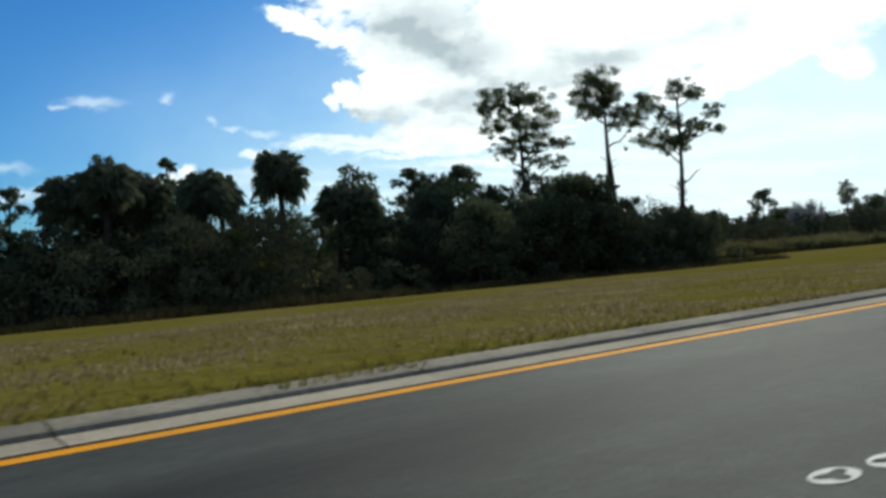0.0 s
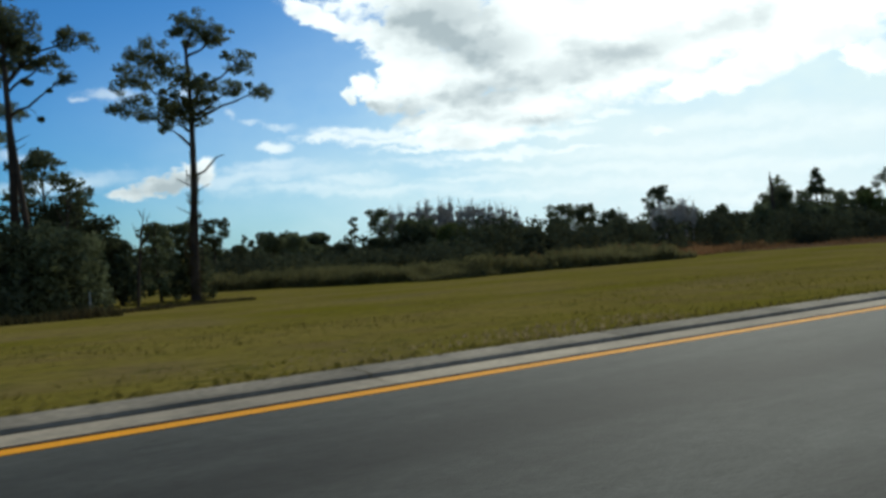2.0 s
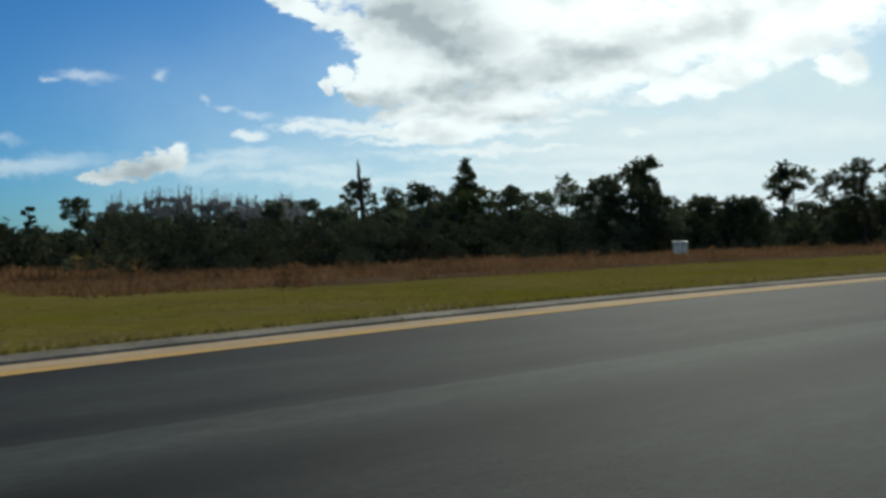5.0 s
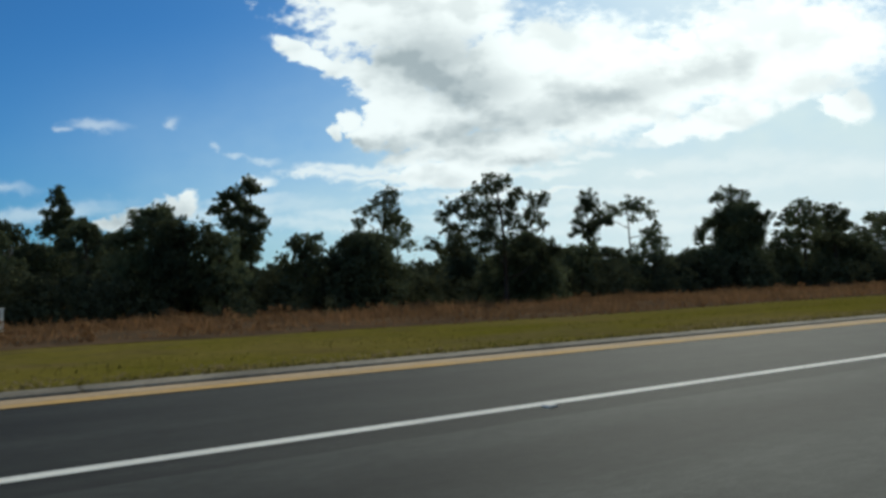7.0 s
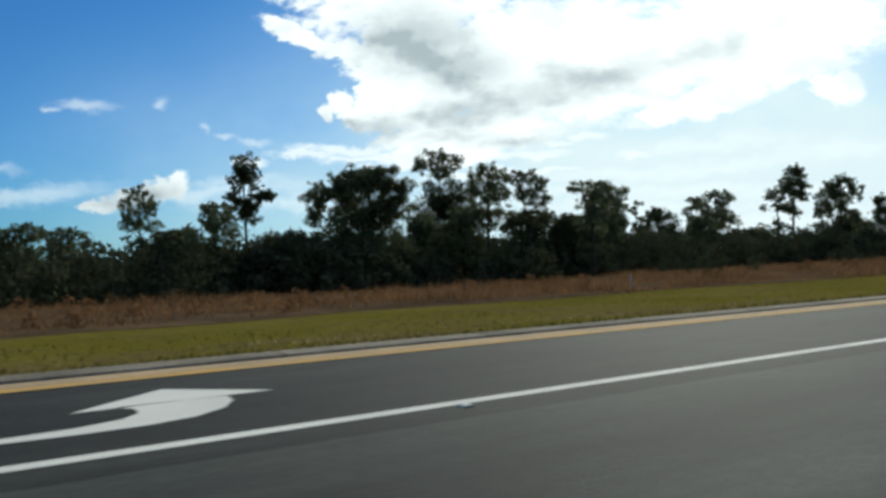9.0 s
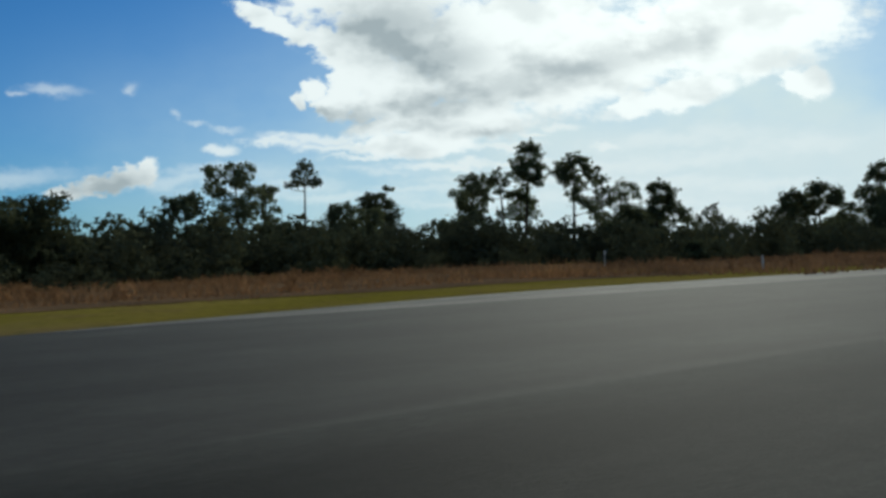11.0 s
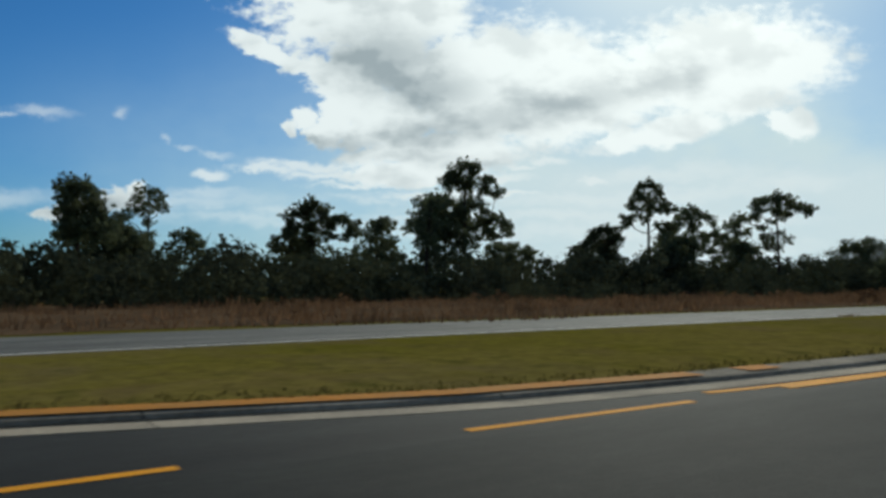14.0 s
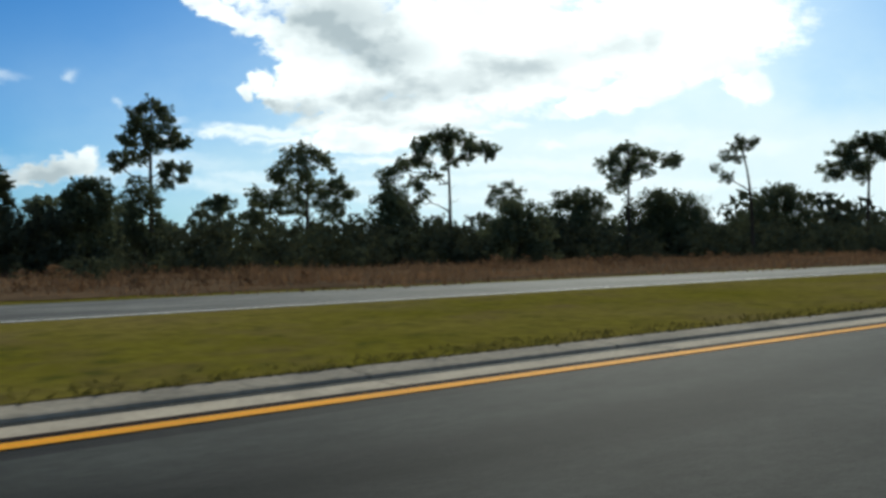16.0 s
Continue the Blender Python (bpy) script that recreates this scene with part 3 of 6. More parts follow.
        for _ in range(3):
            f = rng.uniform(base * 0.6, base)
            ang = rng.uniform(0, 6.28)
            s = axis(f)
            pieces.append(tube([s, s + Vector((math.cos(ang), math.sin(ang), 0.5)) * radius * 0.35], [0.04, 0.012], 5))
    finish_tree(root, rng, pieces, lobes, size, kind)
    return root


def finish_tree(root, rng, pieces, lobes, size, kind):
    v, f = join(pieces)
    part_mesh("trunk", mesh_from("trunk", v, f, HAZY_TWIG if kind == "c" else BARK), root)
    # each lobe is a cluster of small tufts round a thin core
    centres, radii = [], []
    for c, r in lobes:
        centres.append(c)
        radii.append(r * (0.56 if kind == "h" else 0.78))
        for _ in range(15 if kind == "h" else 9 if kind in "pt" else 7):
            d = Vector(rng.normal(size=3))
            d.normalize()
            centres.append(c + Vector((d.x, d.y, d.z * 0.7)) * r * rng.uniform(0.5 if kind == "h" else 0.65, 1.02 if kind == "h" else 0.95))
            radii.append(r * rng.uniform(0.22, 0.40))
    if kind == "c":
        cover, mat = 2.2, HAZY_TWIG
    else:
        size *= 1.32 if kind in "do" else 1.0
        cover = {"d": 9.0, "y": 11.0, "h": 7.5}.get(kind, 9.5)
        mat = LIGHT_LEAF if kind == "y" else OAK_LEAF if kind in "do" else PINE_LEAF
    v, f = leaves(rng, centres, radii, size, 1.9 if kind == "c" else 0.7 if kind in "ptobh" else 0.85, 0.2 if kind == "c" else 0.36, cover)
    part_mesh("crown", mesh_from("crown", v, f, mat), root)


def make_hero_pine(x, y, height, base, lobes_in, seed, label, vines=0.0):
    """A tall pine with its main tufts at given offsets across the road's view and heights."""
    rng = np.random.default_rng(seed)
    root = tagged(new("tall_pine"), label, "tree", group="trees at the wood's edge")
    root.location = (x, y, ground_z(x, y) - 0.1)
    ex, ey = math.cos(radians(-36)), math.sin(radians(-36))
    n = 10
    trunk = [Vector((0.12 * math.sin(5 * i / n + seed), 0.1 * math.cos(4 * i / n), height * 0.93 * i / n)) for i in range(n + 1)]
    pieces = [tube(trunk, [0.30 * (1 - 0.75 * i / n) + 0.02 for i in range(n + 1)], 9)]
    lobes = []
    for dx, z, r in lobes_in:
        dy = rng.uniform(-0.9, 0.9) * max(0.6, abs(dx) * 0.6)
        dx *= 1.12
        c = Vector((dx * ex - dy * ey, dx * ey + dy * ex, z * 1.033))
        lobes.append((c, r * 1.24))
        reach = math.hypot(dx, dy)
        g = max(2.0, min(n - 0.05, (z - 0.5 - rng.uniform(0.12, 0.5) * reach) / (height * 0.93) * n))
        s = trunk[int(g)].lerp(trunk[int(g) + 1], g - int(g))
        side = Vector((-ey, ex, 0)) * rng.uniform(-0.15, 0.15) * reach
        bow = rng.uniform(-0.12, 0.10) * reach
        limb = [s.lerp(c, f) + (side + Vector((0, 0, bow))) * math.sin(math.pi * f) + Vector(rng.normal(size=3)) * 0.07 * (0 < f < 1)
                for f in (0, 0.2, 0.4, 0.6, 0.8, 1.0)]
        pieces.append(tube(limb, [0.10, 0.08, 0.07, 0.055, 0.04, 0.015], 6))
        for _ in range(3):
            t = limb[int(rng.integers(2, 5))]
            w = t + Vector(rng.normal(size=3)) * 0.45 + Vector((0, 0, 0.25))
            pieces.append(tube([t, t.lerp(w, 0.5) + Vector((0, 0, 0.08)), w], [0.03, 0.02, 0.01], 4))
            lobes.append((w, r * rng.uniform(0.25, 0.36)))
    for k in range(4):
        z = rng.uniform(base * 0.6, base)
        a = rng.uniform(0, 6.28)
        s = Vector((0, 0, z))
        pieces.append(tube([s, s + Vector((math.cos(a), math.sin(a), 0.55)) * rng.uniform(0.6, 1.3)], [0.05, 0.015], 5))
    if vines:
        # dry creepers wound round the lower trunk, with a bare forked snag at their top
        s = trunk[5]
        pieces.append(tube([s, s + Vector((0.7 * ex, 0.7 * ey, 0.25)), s + Vector((1.5 * ex, 1.5 * ey, 1.1)), s + Vector((2.0 * ex, 2.0 * ey, 1.25))], [0.09, 0.07, 0.05, 0.02], 6))
        spots, sizes = [], []
        for k in range(70):
            z, a = vines * rng.uniform(0, 1) ** 1.2, rng.uniform(0, 6.28)
            w = 0.22 + 0.12 * (1 - z / vines)
            spots.append(trunk[min(n, int(z / (height * 0.93) * n))] * 1.0 + Vector((math.cos(a) * w, math.sin(a) * w, 0)))
            spots[-1].z = z
            sizes.append(rng.uniform(0.16, 0.34))
        for k in range(12):
            z, a = vines * rng.uniform(0.35, 1), rng.uniform(0, 6.28)
            s = Vector((math.cos(a) * 0.36, math.sin(a) * 0.36, z))
            pieces.append(tube([s, s + Vector((rng.normal(0, 0.12), rng.normal(0, 0.12), -rng.uniform(0.8, 2.4)))], [0.035, 0.015], 4))
        v, f = leaves(rng, spots, sizes, 0.11, 0.9, 0.4, 7.0)
        part_mesh("creeper", mesh_from("creeper", v, f, WEED), root, "dry brown creepers round the trunk")
    finish_tree(root, rng, pieces, lobes, 0.14, "h")


def make_lobed_tree(x, y, style, label, lobes_in, seed, grow=0.0):
    """A tree whose main clumps of leaf stand at given offsets across the road's view and heights: p pine, o oak, d dense."""
    rng = np.random.default_rng(seed)
    root = tagged(new({"p": "pine_tree", "o": "oak_tree", "d": "broadleaf_tree"}[style]), label, "tree", group="trees at the wood's edge")
    root.location = (x, y, ground_z(x, y) - 0.1)
    ex, ey = math.cos(radians(-36)), math.sin(radians(-36))
    size = (0.06 + 0.0017 * y) * (0.85 if style == "p" else 1.0)
    top = max(lobes_in, key=lambda q: q[1])
    height = top[1]
    spread = max(abs(q[0]) for q in lobes_in)
    n = 12
    tr = 0.05 + 0.013 * height

    def stem(f):
        """The trunk: straight up at first, then towards the topmost clump."""
        u = top[0] * f ** 2.2
        w = 0.10 * math.sin(5 * f + seed) * f
        return Vector((u * ex + w, u * ey + 0.08 * math.sin(7 * f + 2 * seed) * f, height * f))
    pieces = [tube([stem(i / n) for i in range(n + 1)], [tr * (1 - 0.82 * i / n) + 0.012 for i in range(n + 1)], 8)]
    centres, radii = [], []
    forks = [stem(0.15 + 0.82 * i / 14) for i in range(15)]
    fill = not grow
    grow = grow or (1.48 if style == "p" else 1.34)
    if style == "p":
        k, core, near, far, lo, hi = 15, 0.70, 0.50, 1.12, 0.16, 0.30
    else:
        k, core, near, far, lo, hi = 9, 0.88, 0.62, 1.0, 0.22, 0.38
    # smaller clumps fill the gaps between neighbours
    filled = list(lobes_in)
    for i, (dx, z, r) in enumerate(lobes_in if len(lobes_in) > 8 and fill else ()):
        near_ones = sorted((q for j, q in enumerate(lobes_in) if j != i), key=lambda q: math.hypot(q[0] - dx, q[1] - z))[:2]
        for q in near_ones:
            if math.hypot(q[0] - dx, q[1] - z) < 3.0 * (r + q[2]):
                filled.append(((dx + q[0]) / 2, (z + q[1]) / 2, 0.29 * (r + q[2])))
    if style != "p":
        # leafy down to the ground
        low, wide = min(q[1] for q in lobes_in), [q[0] for q in lobes_in]
        mean_r = sum(q[2] for q in lobes_in) / len(lobes_in)
        z = low - mean_r
        while z > 0.5:
            m = max(3, int((max(wide) - min(wide)) / (1.5 * mean_r)) + 1)
            for i in range(m):
                filled.append((min(wide) * 0.9 + (max(wide) - min(wide)) * 0.9 * i / (m - 1) + rng.normal(0, 0.15), z + rng.normal(0, 0.2), mean_r * rng.uniform(0.85, 1.15)))
            z -= 1.35 * mean_r
    # the clumps next to the trunk first: those further out fork from their limbs
    for dx, z, r in sorted(filled, key=lambda q: abs(q[0] - top[0] * (q[1] / height) ** 2.2)):
        r *= grow
        dy = rng.uniform(-1, 1) * (0.35 * spread + 0.25 * abs(dx)) * (1.0 - 0.5 * (z / height) ** 4)
        c = Vector((dx * ex - dy * ey, dx * ey + dy * ex, z))
        s = min(forks, key=lambda q: (q - c).length + 1.6 * max(0.0, q.z + 0.35 * (q.xy - c.xy).length - c.z))
        reach = (c - s).length
        sag = Vector((rng.uniform(-0.12, 0.12), rng.uniform(-0.12, 0.12), rng.uniform(-0.16, 0.05))) * reach
        limb = [s.lerp(c, g) + sag * math.sin(math.pi * g) + Vector(rng.normal(size=3)) * 0.05 * reach * (0 < g < 1) for g in (0, 0.25, 0.5, 0.75, 1.0)]
        lr = 0.025 + 0.018 * min(reach, 3.0)
        pieces.append(tube(limb, [lr, lr * 0.85, lr * 0.7, lr * 0.5, 0.015], 5))
        forks += limb[1:4]
        centres.append(c)
        radii.append(r * core)
        for _ in range(k):
            d = Vector(rng.normal(size=3))
            d.normalize()
            q = c + Vector((d.x, d.y, d.z * 0.78)) * r * rng.uniform(near, far)
            centres.append(q)
            radii.append(r * rng.uniform(lo, hi))
        for _ in range(2):
            d = Vector(rng.normal(size=3))
            d.normalize()
            w = c + Vector((d.x, d.y, abs(d.z) * 0.9)) * r * 1.05
            pieces.append(tube([limb[3], limb[3].lerp(w, 0.5) + Vector((0, 0, 0.05)), w], [0.022, 0.015, 0.007], 4))
            centres.append(w)
            radii.append(r * rng.uniform(0.12, 0.2))
    if style == "p":
        for _ in range(4):
            f, a = rng.uniform(0.3, 0.6), rng.uniform(0, 6.28)
            s = stem(f)
            pieces.append(tube([s, s + Vector((math.cos(a), math.sin(a), 0.5)) * rng.uniform(0.5, 1.2)], [0.04, 0.01], 5))
    v, f = join(pieces)
    part_mesh("trunk", mesh_from("trunk", v, f, BARK), root)
    v, f = leaves(rng, centres, radii, size, 0.82, 0.42, 11.0 if style == "p" else 9.0)
    part_mesh("crown", mesh_from("crown", v, f, PINE_LEAF if style == "p" else OAK_LEAF), root)
    return root


def make_palm_head(root, rng, centre, radius):
    """Fans of narrow leaflets on stalks that radiate from the bud; the tips droop, old fans hang below."""
    verts, faces = [], []
    down = Vector((0, 0, -1))
    for i in range(150):
        el = math.asin(rng.uniform(-0.88, 0.98))
        az = 2.4 * i + rng.uniform(-0.3, 0.3)
        d = Vector((math.cos(az) * math.cos(el), math.sin(az) * math.cos(el), math.sin(el)))
        side = d.cross(Vector((0, 0, 1)))
        side = side.normalized() if side.length > 0.05 else Vector((1, 0, 0))
        ln = radius * rng.uniform(0.80, 1.0)
        hub = centre + d * ln * rng.uniform(0.30, 0.60) + down * ln * 0.05
        fan = ln * 0.46
        tilt = rng.uniform(-0.4, 0.4)
        for k in range(11):
            a = math.radians(-115 + 23 * k)
            way = (d * math.cos(a) + side * math.sin(a) + side.cross(d) * tilt * math.sin(a)).normalized()
            mid = hub + way * fan * 0.6 + down * fan * 0.05
            tip = hub + way * fan * rng.uniform(0.88, 1.05) + down * fan * rng.uniform(0.3, 0.65)
            w = way.cross(d + side * 0.3)
            w = (w.normalized() if w.length > 0.05 else side) * fan * 0.11
            n = len(verts)
            verts += [hub - w * 0.3, hub + w * 0.3, mid + w, tip, mid - w]
            faces += [(n, n + 1, n + 2), (n, n + 2, n + 4), (n + 4, n + 2, n + 3)]
        n = len(verts)
        verts += [centre - side * 0.03, centre + side * 0.03, hub]
        faces.append((n, n + 1, n + 2))
    part_mesh("fronds", mesh_from("fronds", [tuple(v) for v in verts], faces, PALM_LEAF), root)


TREES_A = [
    (22.3, 48.9, 10.7, 2.1, 'm'), (17.5, 47.0, 8.6, 1.7, 'm'), (10.6, 47.0, 9.3, 1.9, 'm'),
    (16.1, 46.0, 8.5, 1.8, 'm'), (22.9, 70.0, 8.5, 2.3, 'o'), (29.1, 75.0, 9.0, 2.0, 'o'),
    (35.5, 52.0, 9.7, 2.2, 'd'), (40.9, 55.0, 10.4, 1.8, 'o'), (40.7, 50.0, 8.2, 1.8, 'd'),
    (50.7, 50.0, 9.3, 2.9, 'd'), (46.5, 48.0, 8.7, 1.9, 'd'), (50.6, 47.0, 8.6, 1.5, 'd'),
    (32.4, 41.0, 6.0, 2.4, 'd'), (38.3, 41.0, 5.8, 2.6, 'd'), (42.6, 40.0, 5.5, 2.6, 'd'),
    (54.9, 43.0, 4.8, 2.9, 'd'), (7.9, 60.0, 9.3, 1.3, 'o'), (43.6, 52.0, 8.3, 2.0, 'd'),
    (9.1, 48.0, 8.6, 1.7, 'm'), (13.6, 49.0, 8.7, 1.8, 'm'), (13.2, 50.0, 9.2, 2.2, 'd'),
    (15.6, 51.0, 9.9, 1.1, 'o'), (9.6, 50.0, 8.5, 1.5, 'd'), (12.6, 52.0, 7.6, 3.3, 'd'),
    (16.5, 50.0, 7.1, 2.1, 'd'), (28.4, 50.0, 9.7, 2.2, 'd'), (26.2, 49.0, 8.2, 1.7, 'm'),
    (33.9, 52.0, 9.7, 1.5, 'o'), (35.5, 48.0, 8.3, 2.5, 'd'), (46.5, 52.0, 9.9, 2.2, 'd'),
    (28.5, 47.0, 6.2, 3.1, 'd'), (7.2, 46.0, 4.4, 1.8, 'd'), (10.2, 51.0, 8.2, 1.8, 'd'),
    (14.5, 50.0, 8.1, 2.6, 'd'), (16.5, 51.0, 8.4, 2.0, 'd'), (6.4, 47.0, 5.4, 1.8, 'd'),
    (48.7, 49.5, 9.0, 3.9, 'd'), (43.3, 48.0, 7.2, 2.9, 'd'), (51.8, 46.0, 6.5, 2.0, 'd'),
    (27.3, 47.9, 7.9, 1.8, 'm'), (34.5, 49.1, 8.0, 2.0, 'm'), (34.8, 51.1, 6.5, 2.0, 'd'),
    (44.5, 100.0, 11.3, 4.1, 'd'), (38.2, 95.0, 9.4, 3.1, 'o'), (44.9, 90.0, 9.8, 3.1, 'd'),
    (60.4, 80.0, 14.6, 3.3, 'o'), (63.4, 83.0, 12.7, 2.1, 'd'), (60.9, 78.0, 10.5, 3.7, 'd'),
    (63.7, 74.0, 8.6, 2.4, 'd'),
]
TREES_B = [
    (96.9, 150.0, 11.0, 2.3, 'p'), (129.2, 215.0, 8.8, 2.2, 'p'), (135.8, 215.0, 8.5, 2.6, 'p'),
    (141.7, 210.0, 7.6, 3.3, 'p'), (148.6, 200.0, 11.0, 1.4, 't'), (159.1, 205.0, 13.5, 3.0, 'p'),
    (183.4, 215.0, 18.7, 5.7, 'c'), (170.1, 215.0, 17.0, 4.0, 'c'), (176.6, 215.0, 17.6, 4.0, 'c'),
    (187.9, 210.0, 17.6, 4.9, 'c'), (194.1, 205.0, 16.3, 4.1, 'c'), (202.0, 205.0, 14.1, 4.1, 'c'),
    (178.7, 212.0, 18.0, 5.6, 'c'), (186.3, 212.0, 18.4, 5.7, 'c'), (191.3, 208.0, 17.3, 5.7, 'c'),
    (198.5, 205.0, 15.9, 4.9, 'c'), (167.4, 200.0, 10.9, 6.7, 'd'), (199.0, 195.0, 6.9, 7.1, 'd'),
    (96.2, 190.0, 11.9, 2.9, 'p'), (101.0, 190.0, 12.0, 3.3, 'p'), (118.6, 205.0, 5.9, 2.7, 'd'),
    (124.6, 205.0, 4.7, 4.1, 'd'), (144.1, 200.0, 4.2, 4.2, 'd'), (137.3, 205.0, 4.2, 4.2, 'd'),
    (152.9, 195.0, 5.5, 4.2, 'd'), (109.9, 200.0, 5.4, 3.8, 'd'), (173.8, 190.0, 8.6, 5.1, 'y'),
    (182.3, 185.0, 7.2, 5.1, 'd'), (191.3, 165.0, 11.6, 3.4, 'p'), (195.3, 160.0, 11.2, 3.1, 'p'),
    (195.5, 150.0, 9.5, 3.9, 'd'), (192.5, 131.0, 13.6, 3.8, 'o'), (200.2, 130.0, 8.8, 4.8, 'd'),
    (195.2, 120.0, 5.2, 3.4, 'd'),
]
TREES_C = [
    (180.0, 89.8, 10.3, 3.3, 'd'), (175.0, 70.0, 7.9, 2.8, 'y'),
    (186.2, 77.3, 8.9, 2.8, 'o'),
    (202.9, 57.8, 6.7, 2.8, 'd'), (198.8, 59.0, 6.6, 2.6, 'd'), (202.6, 56.0, 6.4, 2.9, 'd'),
    (213.4, 50.0, 5.4, 3.2, 'd'),
    (189.7, 60.0, 7.9, 2.8, 'd'), (191.8, 58.0, 6.6, 2.0, 'd'), (171.1, 72.0, 6.6, 2.3, 'd'),
    (206.9, 66.0, 7.5, 2.8, 'd'), (235.4, 95.0, 7.6, 1.9, 'p'), (224.0, 75.0, 6.2, 2.1, 'm'),
    (178.1, 68.0, 7.6, 1.8, 'd'),
]
TREES_D = [

    (280.4, 64.2, 7.0, 3.1, 'd'), (342.5, 98.2, 13.4, 2.7, 'p'),
    (215.0, 51.8, 6.1, 1.6, 'd'), (218.7, 60.0, 6.2, 1.7, 'd'),
    (241.8, 75.0, 6.2, 3.4, 'd'), (240.6, 69.5, 6.1, 1.7, 'p'),
    (244.3, 80.0, 7.0, 2.1, 'd'),
    (228.1, 60.0, 5.7, 1.7, 'p'), (225.3, 64.0, 4.1, 1.5, 'd'),
]
TREES_E = [
    (275.0, 55.6, 9.2, 1.7, 'p'), (277.5, 62.0, 6.7, 2.3, 'd'), (300.9, 80.0, 11.6, 2.5, 'p'),
    (294.3, 75.0, 7.9, 2.9, 'o'), (334.3, 110.0, 12.2, 1.3, 't'), (303.0, 75.0, 5.3, 2.7, 'd'),
    (312.9, 78.0, 4.8, 3.3, 'd'), (305.5, 85.0, 9.7, 1.6, 'p'), (308.2, 72.0, 7.0, 2.4, 'd'),
    (313.4, 75.0, 6.6, 1.2, 'p'), (324.4, 95.0, 10.0, 3.5, 'd'),
    (323.4, 75.0, 5.4, 1.9, 'p'),
]
TREES_F = [

    (382.8, 58.6, 8.9, 1.4, 'p'),
    (379.8, 62.0, 7.4, 2.0, 'd'), (361.9, 85.0, 8.5, 4.1, 'd'),
    (342.5, 70.0, 5.3, 2.4, 'd'), (388.0, 75.0, 8.7, 1.3, 'p'),
    (350.3, 110.0, 13.2, 2.4, 'p'),
]
TREES_G = [
    (365.8, 88.0, 7.6, 3.0, 'd'), (371.2, 90.0, 8.0, 2.3, 'd'),
    (386.8, 62.0, 7.6, 2.4, 'd'),
    (430.9, 44.0, 4.9, 2.3, 'd'), (421.5, 78.0, 7.1, 2.5, 'o'), (242.9, 64.0, 8.0, 2.4, 'd'),
    (247.7, 62.0, 5.5, 3.1, 'd'),
    (490.0, 62.0, 9.7, 4.5, 'd'),
    (407.0, 80.0, 6.9, 2.1, 'p'), (413.5, 85.0, 6.5, 2.1, 'p'), (464.0, 58.0, 7.8, 4.7, 'd'),
    (454.3, 62.0, 7.8, 3.8, 'd'), (433.1, 64.0, 6.9, 2.6, 'd'),
]
TREES_H = [
    (266.5, 64.5, 7.8, 2.6, 'd'), (271.5, 62.5, 7.0, 2.4, 'd'), (262.5, 66.0, 7.4, 2.6, 'd'), (276.0, 64.0, 7.2, 2.2, 'd'),
    (16.9, 42.5, 4.6, 1.9, 'y'), (14.6, 41.5, 3.4, 1.4, 'y'),
    (191.5, 100.0, 9.7, 4.0, 'd'), (204.2, 95.0, 9.5, 2.5, 'p'), (183.4, 85.0, 7.6, 3.5, 'd'),
    (191.9, 80.0, 6.6, 3.9, 'd'), (197.0, 78.0, 4.5, 4.0, 'd'), (68.6, 75.3, 7.7, 1.7, 'd'),
    (65.3, 75.3, 6.3, 1.8, 'd'), (71.6, 75.3, 5.9, 1.8, 'd'), (116.1, 160.0, 7.0, 2.3, 'p'),
    (115.1, 170.0, 7.4, 2.1, 'p'), (161.9, 100.0, 9.1, 2.5, 'c'), (166.1, 100.0, 9.3, 2.3, 'c'),
    (158.7, 85.0, 7.2, 2.1, 'd'), (164.4, 82.0, 6.8, 2.4, 'd'), (166.0, 72.0, 5.7, 1.9, 'd'),
    (169.3, 78.0, 8.7, 2.0, 'd'),
]

seed = 11
for rows in (TREES_A, TREES_B, TREES_C, TREES_D, TREES_E, TREES_F, TREES_G, TREES_H):
    for x, y, hgt, rad, kind in rows:
        make_tree(x, y, hgt, rad, kind, seed)
        seed += 1

make_tree(324.6, 42.5, 2.0, 1.0, "d", 5)
make_hero_pine(64.8, 50.6, 17.6, 9.0, [
    (-3.8, 14.4, 1.25), (-2.4, 15.6, 1.3), (-2.9, 12.1, 1.15), (0.5, 16.9, 1.35), (1.7, 16.5, 0.9), (3.2, 14.6, 0.9), (3.9, 13.1, 0.75),
    (-1.2, 11.6, 1.3), (0.3, 11.9, 1.0), (1.3, 13.2, 1.1), (-0.7, 13.9, 1.1), (2.3, 13.4, 0.7)], 501, "tall pine with open forked limbs and a creeper-hung trunk", 8.6)
make_hero_pine(54.8, 50.7, 18.6, 12.5, [
    (-0.5, 16.9, 1.85), (-1.6, 15.6, 1.3), (0.5, 16.0, 1.2), (1.1, 14.3, 0.9), (-1.5, 14.3, 1.05), (2.1, 14.0, 0.75), (3.4, 15.3, 1.0),
    (2.6, 13.2, 0.55), (-0.3, 14.8, 1.2)], 502, "tall pine with a round crown and a vine-hung trunk")
make_hero_pine(51.7, 58.8, 19.2, 9.0, [
    (-0.4, 17.6, 1.4), (-2.4, 17.0, 1.4), (-3.0, 16.0, 1.05), (1.4, 17.0, 1.5), (2.3, 15.2, 1.35), (-1.0, 15.4, 1.35), (0.8, 14.2, 1.5),
    (-1.8, 12.2, 1.0), (-0.4, 12.8, 1.3), (2.3, 13.0, 1.05), (3.8, 12.8, 0.95), (3.2, 11.0, 0.85), (1.4, 11.3, 1.0), (-2.4, 14.6, 1.15)], 503,
    "tall pine with a layered ragged crown")

